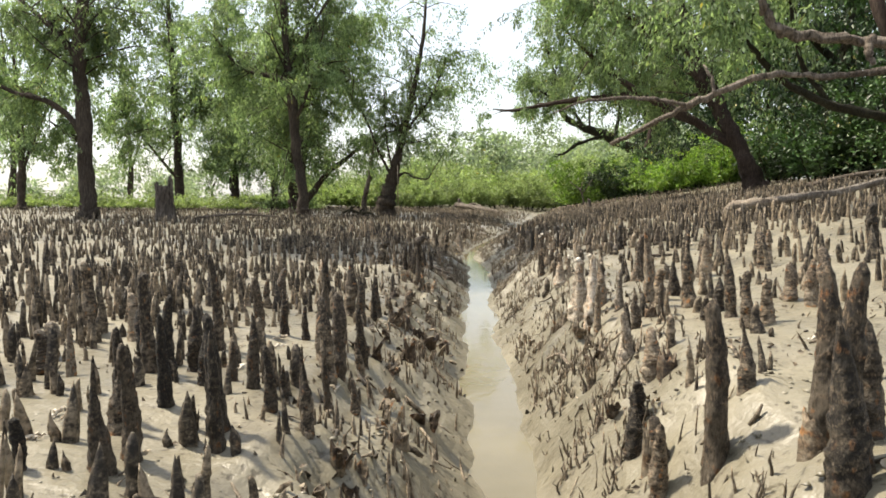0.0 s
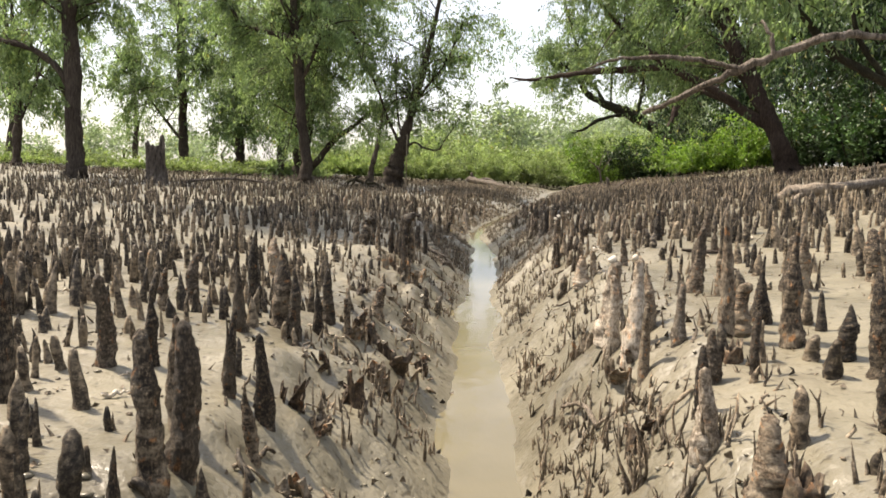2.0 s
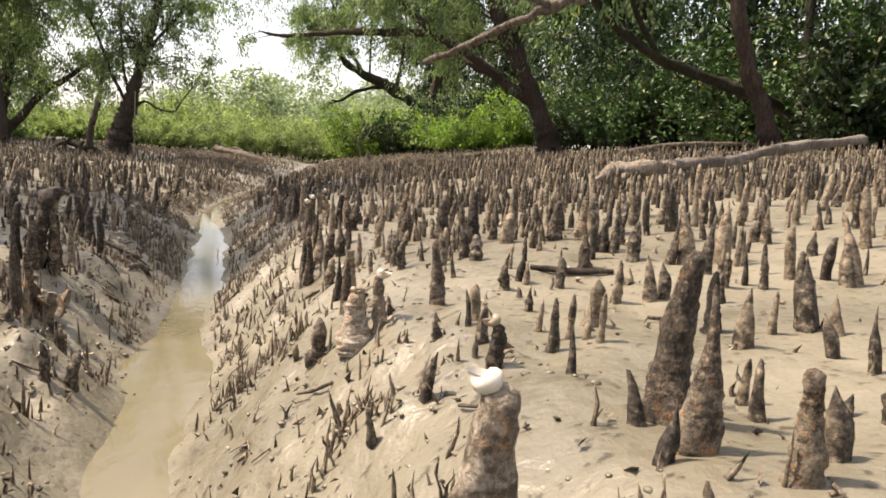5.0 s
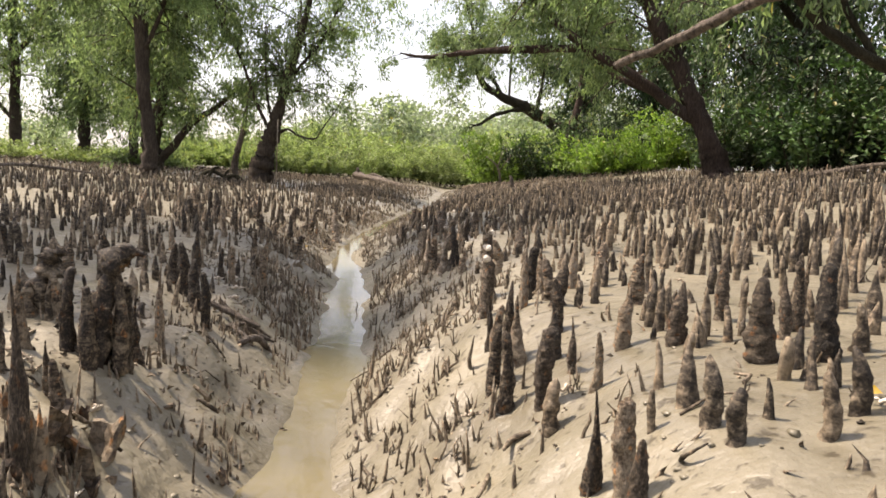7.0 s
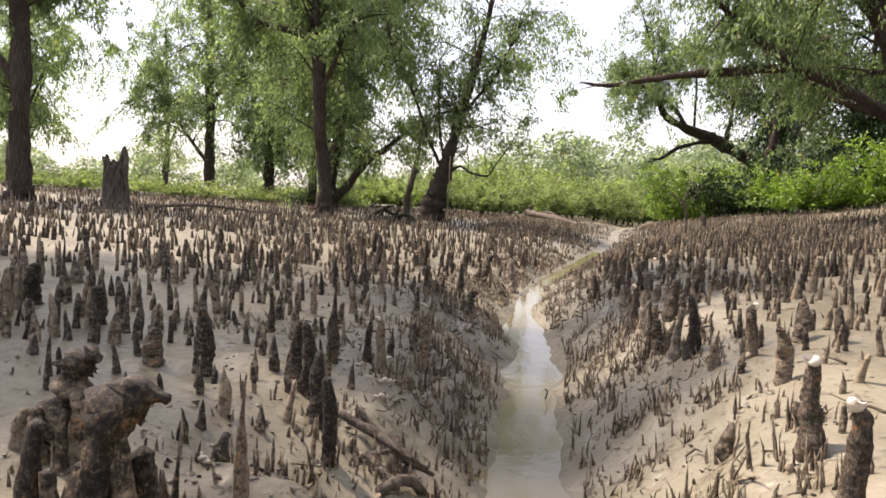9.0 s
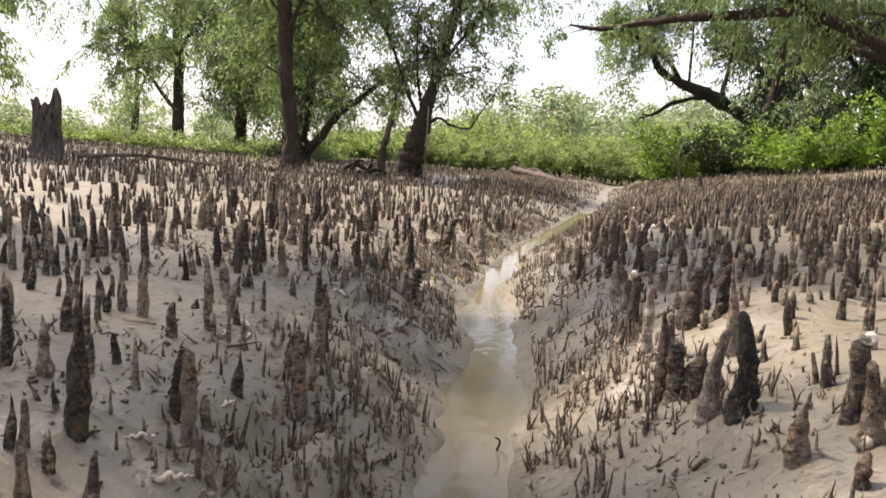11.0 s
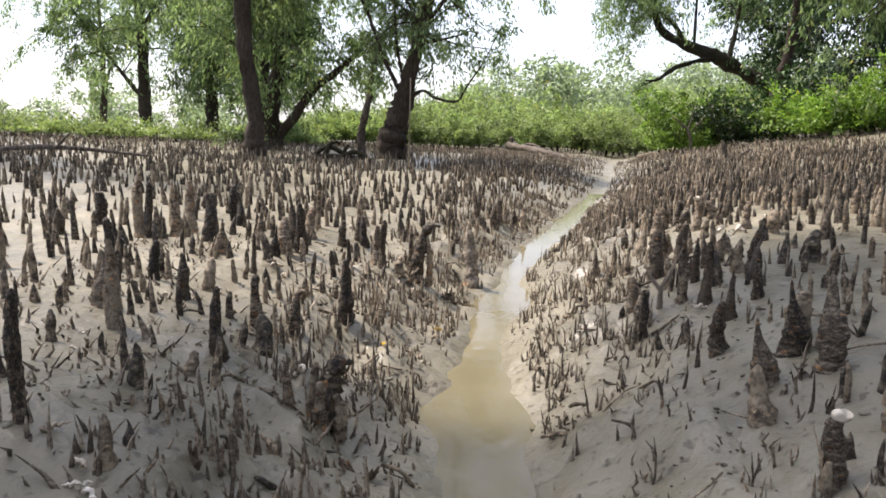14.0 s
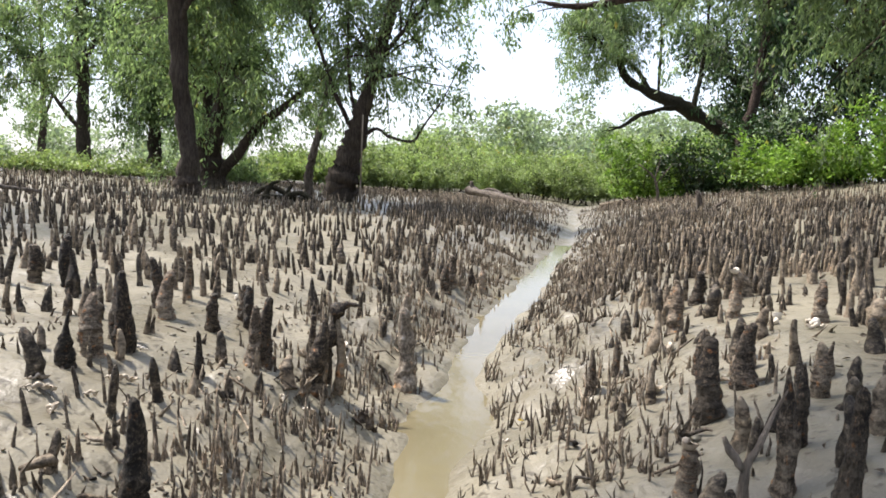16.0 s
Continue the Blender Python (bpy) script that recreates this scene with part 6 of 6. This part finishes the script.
def torn_plate(rng, x, y, z, r, h, turn, tilt):
    """A curved, thick piece of rotten root wall with a ragged edge."""
    nu, nv = 7, 4
    u = np.linspace(-1, 1, nu)[None, :] * rng.uniform(0.6, 1.3)
    top = (0.55 + 0.45 * rng.random(nu))[None, :]
    v = np.linspace(-0.25, 1, nv)[:, None]
    skins = []
    for rad in (r, r * 0.78):
        q = rad * (1 + 0.1 * rng.standard_normal((nv, nu)))
        px, py, pz = q * np.cos(u), q * np.sin(u), h * v * top + 0 * u
        px = px + pz * tilt
        skins.append(np.stack([x + px * math.cos(turn) - py * math.sin(turn), y + px * math.sin(turn) + py * math.cos(turn), z + pz], -1).reshape(-1, 3))
    n = nu * nv
    f = []
    for i in range(nv - 1):
        for j in range(nu - 1):
            a = i * nu + j
            f += [(a, a + 1, a + nu + 1, a + nu), (n + a, n + a + nu, n + a + nu + 1, n + a + 1)]
    for j in range(nu - 1):
        a = (nv - 1) * nu + j
        f.append((a, a + 1, n + a + 1, n + a))
    for i in range(nv - 1):
        for a in (i * nu, i * nu + nu - 1):
            f.append((a, a + nu, n + a + nu, n + a))
    return np.concatenate(skins), f


def build_rotten_roots():
    """Torn hollow root pieces half sunk in the banks."""
    rng = np.random.default_rng(23)
    spots = [(0.29, 3.21, 1.4), (0.29, 3.5, 1.2), (0.31, 3.72, 1.7), (0.25, 3.82, 1.3), (0.36, 3.6, 0.9), (0.34, 5.16, 2.0), (0.2, 3.04, 1.0), (0.86, 3.2, 1.2), (0.83, 3.6, 0.9), (0.34, 4.2, 0.9), (0.75, 3.8, 0.7), (0.47, 5.4, 0.8), (0.27, 5.15, 1.3), (0.24, 5.05, 1.0), (0.31, 8.12, 0.8), (0.48, 8.33, 0.8), (0.36, 9.75, 0.9), (0.52, 9.78, 0.7), (0.24, 2.08, 0.9), (0.36, 2.7, 1.1), (0.3, 2.4, 0.9), (0.4, 3.9, 0.8), (0.78, 2.5, 0.9), (0.84, 2.9, 0.9), (0.33, 3.55, 1.0), (0.22, 3.75, 0.9), (0.3, 4.6, 0.9), (0.36, 6.7, 0.8), (0.3, 7.3, 0.7), (0.42, 7.9, 0.7)]
    for q in range(16):
        y = 1.9 + 3.6 * q / 16 + rng.uniform(-0.08, 0.08)
        spots.append((float(channel(y)) - rng.uniform(0.2, 0.42), y, rng.uniform(0.6, 1.05)))
    for x, y, k in spots:
        V, F, n, a0 = [], [], 0, rng.uniform(0, 6.3)
        for q in range(int(rng.integers(3, 6))):
            px, py = x + rng.normal() * 0.012 * k, y + rng.normal() * 0.012 * k
            v, f = torn_plate(rng, px, py, gz(px, py), 0.022 * k * rng.uniform(0.6, 1.2), 0.042 * k * rng.uniform(0.4, 1.2), a0 + q * 1.7 + rng.normal() * 0.4, rng.uniform(-0.5, 0.9))
            V.append(v)
            F += [tuple(i + n for i in p) for p in f]
            n += len(v)
        tagged(mesh_object("rotten_root", np.concatenate(V), F, STUB, False), "torn hollow piece of rotten root sunk in mud", "rotten root", "rotten roots on the banks")
    # pale forked branch standing among the roots
    w = Wood(24)
    x, y = 1.09, 9.07
    z = gz(x, y)
    w.tube(smooth_line([(x, y, z - 0.03, 0.009), (x + 0.005, y, z + 0.05, 0.006), (x + 0.02, y, z + 0.08, 0.0042), (x + 0.04, y + 0.01, z + 0.12, 0.0026), (x + 0.055, y + 0.01, z + 0.15, 0.0014)], 6), 9, 0.1)
    w.tube(smooth_line([(x, y, z + 0.05, 0.006), (x - 0.018, y, z + 0.075, 0.005), (x - 0.025, y, z + 0.09, 0.003)], 5), 8, 0.12)
    tagged(w.object("forked_branch", LOGWOOD), "forked grey branch standing in wet mud", "branch")


# ---- fallen wood and the dead stump ----
def build_fallen_wood():
    w = Wood(61)
    thing = empty_thing("fallen_log", (2.45, 6.12, gz(2.45, 6.12)), "long bleached fallen log with a pale root end", "log")

    def lie(x, y, up):
        return gz(x, y) + up
    w.tube(smooth_line([(2.62, 6.05, lie(2.62, 6.05, 0.125), 0.022), (2.95, 6.25, lie(2.95, 6.25, 0.12), 0.028), (3.4, 6.6, lie(3.4, 6.6, 0.11), 0.028), (3.85, 6.9, lie(3.85, 6.9, 0.115), 0.03), (4.6, 7.3, lie(4.6, 7.3, 0.12), 0.031), (5.4, 7.7, lie(5.4, 7.7, 0.12), 0.034)], 6), 12, 0.14)
    w.tube(smooth_line([(2.75, 6.2, lie(2.75, 6.2, 0.110), 0.018), (3.0, 6.5, lie(3.0, 6.5, 0.110), 0.022), (3.25, 6.85, lie(3.25, 6.85, 0.120), 0.018)], 5), 9, 0.08)
    a = w.object("log_stem", GREYWOOD)
    w = Wood(62)
    w.tube(smooth_line([(2.34, 6.1, lie(2.34, 6.1, 0.075), 0.008), (2.4, 6.11, lie(2.4, 6.11, 0.1), 0.026), (2.47, 6.12, lie(2.47, 6.12, 0.115), 0.033), (2.58, 6.06, lie(2.58, 6.06, 0.118), 0.029), (2.7, 6.05, lie(2.7, 6.05, 0.118), 0.022)], 5), 10, 0.22)
    w.tube(smooth_line([(2.5, 6.1, lie(2.5, 6.1, 0.1), 0.02), (2.42, 6.06, lie(2.42, 6.06, 0.06), 0.014), (2.38, 6.02, lie(2.38, 6.02, 0.01), 0.006)], 4), 7, 0.18)
    w.tube(smooth_line([(2.6, 6.06, lie(2.6, 6.06, 0.1), 0.018), (2.6, 6.0, lie(2.6, 6.0, 0.05), 0.012), (2.57, 5.96, lie(2.57, 5.96, -0.01), 0.006)], 4), 7, 0.18)
    w.tube(smooth_line([(2.48, 6.12, lie(2.48, 6.12, 0.09), 0.018), (2.46, 6.1, lie(2.46, 6.1, 0.135), 0.006)], 4), 7, 0.14)
    b = w.object("root_end", LOGWOOD)
    for o in (a, b):
        o.parent = thing
        o.matrix_parent_inverse = Matrix.Translation(thing.location).inverted()

    def stick(points, mat, label, seed, name="driftwood_log"):
        k = Wood(seed)
        for line in points:
            k.tube(smooth_line([(x, y, gz(x, y) + u, r) for x, y, u, r in line], 5), 9, 0.1)
        tagged(k.object(name, mat), label, "log")
    stick([[(0.72, 28.1, 0.2, 0.07), (0.8, 27.8, 0.22, 0.12), (1.0, 27.0, 0.17, 0.095), (1.35, 25.9, 0.16, 0.085), (1.6, 25.0, 0.12, 0.07), (2.0, 23.4, 0.06, 0.035)], [(0.85, 27.6, 0.2, 0.07), (0.8, 27.6, 0.42, 0.05)], [(1.05, 27.0, 0.2, 0.035), (1.25, 26.4, 0.28, 0.03), (1.5, 25.8, 0.22, 0.02)]], DEAD, "grey driftwood log at the mouth of the runnel", 63)
    stick([[(4.0, 27.0, 0.06, 0.06), (5.0, 26.6, 0.06, 0.06), (5.6, 26.2, 0.05, 0.04)]], LOGWOOD, "bleached driftwood pole beside the creek", 64)
    stick([[(2.7, 17.2, 0.03, 0.025), (3.2, 17.0, 0.06, 0.025), (3.7, 17.2, 0.03, 0.02)], [(3.5, 17.3, 0.0, 0.04), (3.48, 17.3, 0.2, 0.035), (3.45, 17.3, 0.28, 0.015)], [(3.6, 17.2, 0.05, 0.03), (3.8, 17.3, 0.12, 0.02)]], DEAD, "dead branch stuck upright in the mud", 65, "dead_branch")
    stick([[(4.3, 22.5, 0.0, 0.03), (4.2, 22.5, 0.5, 0.022), (3.9, 22.5, 0.8, 0.012)], [(4.22, 22.5, 0.4, 0.018), (4.5, 22.4, 0.75, 0.008)], [(4.2, 22.5, 0.5, 0.015), (4.3, 22.5, 0.9, 0.006)]], DEAD, "bare twiggy dead sapling at the bank", 66, "dead_branch")
    stick([[(-2.0, 17.6, 0.0, 0.03), (-1.75, 17.6, 0.16, 0.035), (-1.4, 17.6, 0.02, 0.03)], [(-1.6, 17.4, 0.02, 0.035), (-1.35, 17.45, 0.13, 0.03), (-1.1, 17.4, 0.0, 0.025)], [(-1.8, 17.5, 0.0, 0.04), (-1.72, 17.5, 0.2, 0.03), (-1.6, 17.5, 0.26, 0.015)], [(-1.45, 17.5, 0.0, 0.035), (-1.5, 17.5, 0.14, 0.03), (-1.45, 17.5, 0.22, 0.012)], [(-1.95, 17.45, 0.02, 0.025), (-1.5, 17.5, 0.06, 0.03), (-1.1, 17.55, 0.03, 0.02)]], BARK_DARK, "dark rotting root tangle below the trees", 67, "root_tangle")
    stick([[(-3.6, 13.0, 0.1, 0.02), (-3.0, 13.2, 0.16, 0.02), (-2.4, 13.6, 0.1, 0.012)], [(-3.0, 13.2, 0.15, 0.012), (-2.8, 13.1, 0.3, 0.006)]], DEAD, "thin dead branch lying over the roots", 68, "dead_branch")
    stick([[(5.6, 11.8, 0.05, 0.03), (6.2, 11.2, 0.12, 0.03), (7.0, 10.8, 0.1, 0.02)], [(6.0, 11.4, 0.08, 0.02), (5.5, 10.9, 0.1, 0.012)]], DEAD, "dead branches under the thicket", 69, "dead_branch")
    stick([[(1.35, 4.50, 0.006, 0.005), (1.42, 4.46, 0.01, 0.007), (1.5, 4.42, 0.006, 0.005)]], BARK, "short dark stick on the mud", 70, "stick")
    stick([[(0.8, 3.12, 0.02, 0.005), (0.78, 3.2, 0.035, 0.006), (0.75, 3.3, 0.03, 0.003)], [(0.85, 3.05, 0.01, 0.005), (0.8, 3.12, 0.025, 0.003)]], LOGWOOD, "pale crooked stick on the runnel's bank", 71, "stick")
    stick([[(0.28, 6.3, 0.03, 0.008), (0.36, 6.28, 0.045, 0.01), (0.44, 6.22, 0.05, 0.005)], [(0.3, 6.36, 0.02, 0.006), (0.4, 6.33, 0.04, 0.008), (0.47, 6.35, 0.05, 0.004)], [(0.36, 6.2, 0.02, 0.007), (0.42, 6.14, 0.02, 0.004)], [(0.38, 6.4, 0.01, 0.01), (0.42, 6.33, 0.03, 0.013), (0.45, 6.26, 0.0, 0.01)], [(0.33, 6.18, 0.0, 0.005), (0.4, 6.26, 0.035, 0.006), (0.46, 6.32, 0.07, 0.003)], [(0.4, 6.1, 0.0, 0.009), (0.44, 6.18, 0.02, 0.011), (0.47, 6.26, 0.0, 0.007)]], DEAD, "tangle of broken sticks overhanging the runnel", 72, "stick_tangle")
    stick([[(1.28, 9.0, 0.0, 0.006), (1.3, 9.02, 0.06, 0.005), (1.34, 9.06, 0.12, 0.002)]], DEAD, "slanting pale twig stuck in the mud", 73, "stick")
    stick([[(0.72, 7.35, 0.0, 0.0025), (0.735, 7.3, 0.05, 0.0022), (0.725, 7.28, 0.075, 0.0015)]], BARK_DARK, "thin twig standing in the runnel", 74, "stick")
    # hanging root beside the forked tree
    k = Wood(75)
    k.tube(np.array([(-0.72, 18.45, 1.45, 0.012), (-0.73, 18.45, 0.9, 0.011), (-0.74, 18.45, gz(-0.74, 18.45) - 0.02, 0.013)]), 6, 0.05)
    tagged(k.object("hanging_root", LOGWOOD), "pale thin aerial root hanging to the mud", "root")


def build_stump():
    rng = np.random.default_rng(31)
    x, y, n = -4.42, 13.8, 22
    z = gz(x, y)
    a = np.linspace(0, 2 * math.pi, n, endpoint=False)
    rim = 0.62 + 0.025 * np.sin(2 * a + 1) + 0.035 * rng.standard_normal(n) + 0.17 * np.exp(-(((a + 0.2 + math.pi) % (2 * math.pi) - math.pi) / 0.45) ** 2)
    rows = []
    for rad, zz in [(1.5, -0.08 + 0 * rim), (1.2, 0.06 + 0 * rim), (1.03, 0.25 * rim), (0.97, 0.55 * rim), (0.95, 0.85 * rim), (0.93, rim), (0.68, rim * 0.96), (0.6, rim * 0.6)]:
        rr = 0.155 * rad * (1 + 0.06 * rng.standard_normal(n))
        rows.append(np.stack([x + rr * np.cos(a), y + rr * np.sin(a), z + zz], 1))
    v = np.concatenate(rows + [np.array([[x, y, z + 0.3]])])
    i = np.arange(n)
    f = [tuple(q) for k in range(7) for q in np.stack([k * n + i, k * n + (i + 1) % n, (k + 1) * n + (i + 1) % n, (k + 1) * n + i], 1).tolist()]
    f += [(7 * n + int(j), 7 * n + (int(j) + 1) % n, 8 * n) for j in i]
    tagged(mesh_object("tree_stump", v, f, DEAD, False), "broken grey-brown tree stump with a jagged top", "stump")


def template_mesh(name, v, f):
    ob = mesh_object(name, v, f, SHELL)
    me = ob.data
    bpy.data.objects.remove(ob)
    return me


SPIRE = template_mesh("spire_shell", *[(v * 0.048, f) for v, f in [coiled_shell(6, 0.085, 0.085, 0.105, 0.9, 6, 7)]][0])
SNAIL = template_mesh("snail_shell", *coiled_shell(3, 0.16, 0.5, 0.58, 0.7, 9, 12))
build_fallen_wood()
build_stump()
build_single_roots()
build_stubs()
build_rotten_roots()
build_shells()
build_roots()
build_litter()
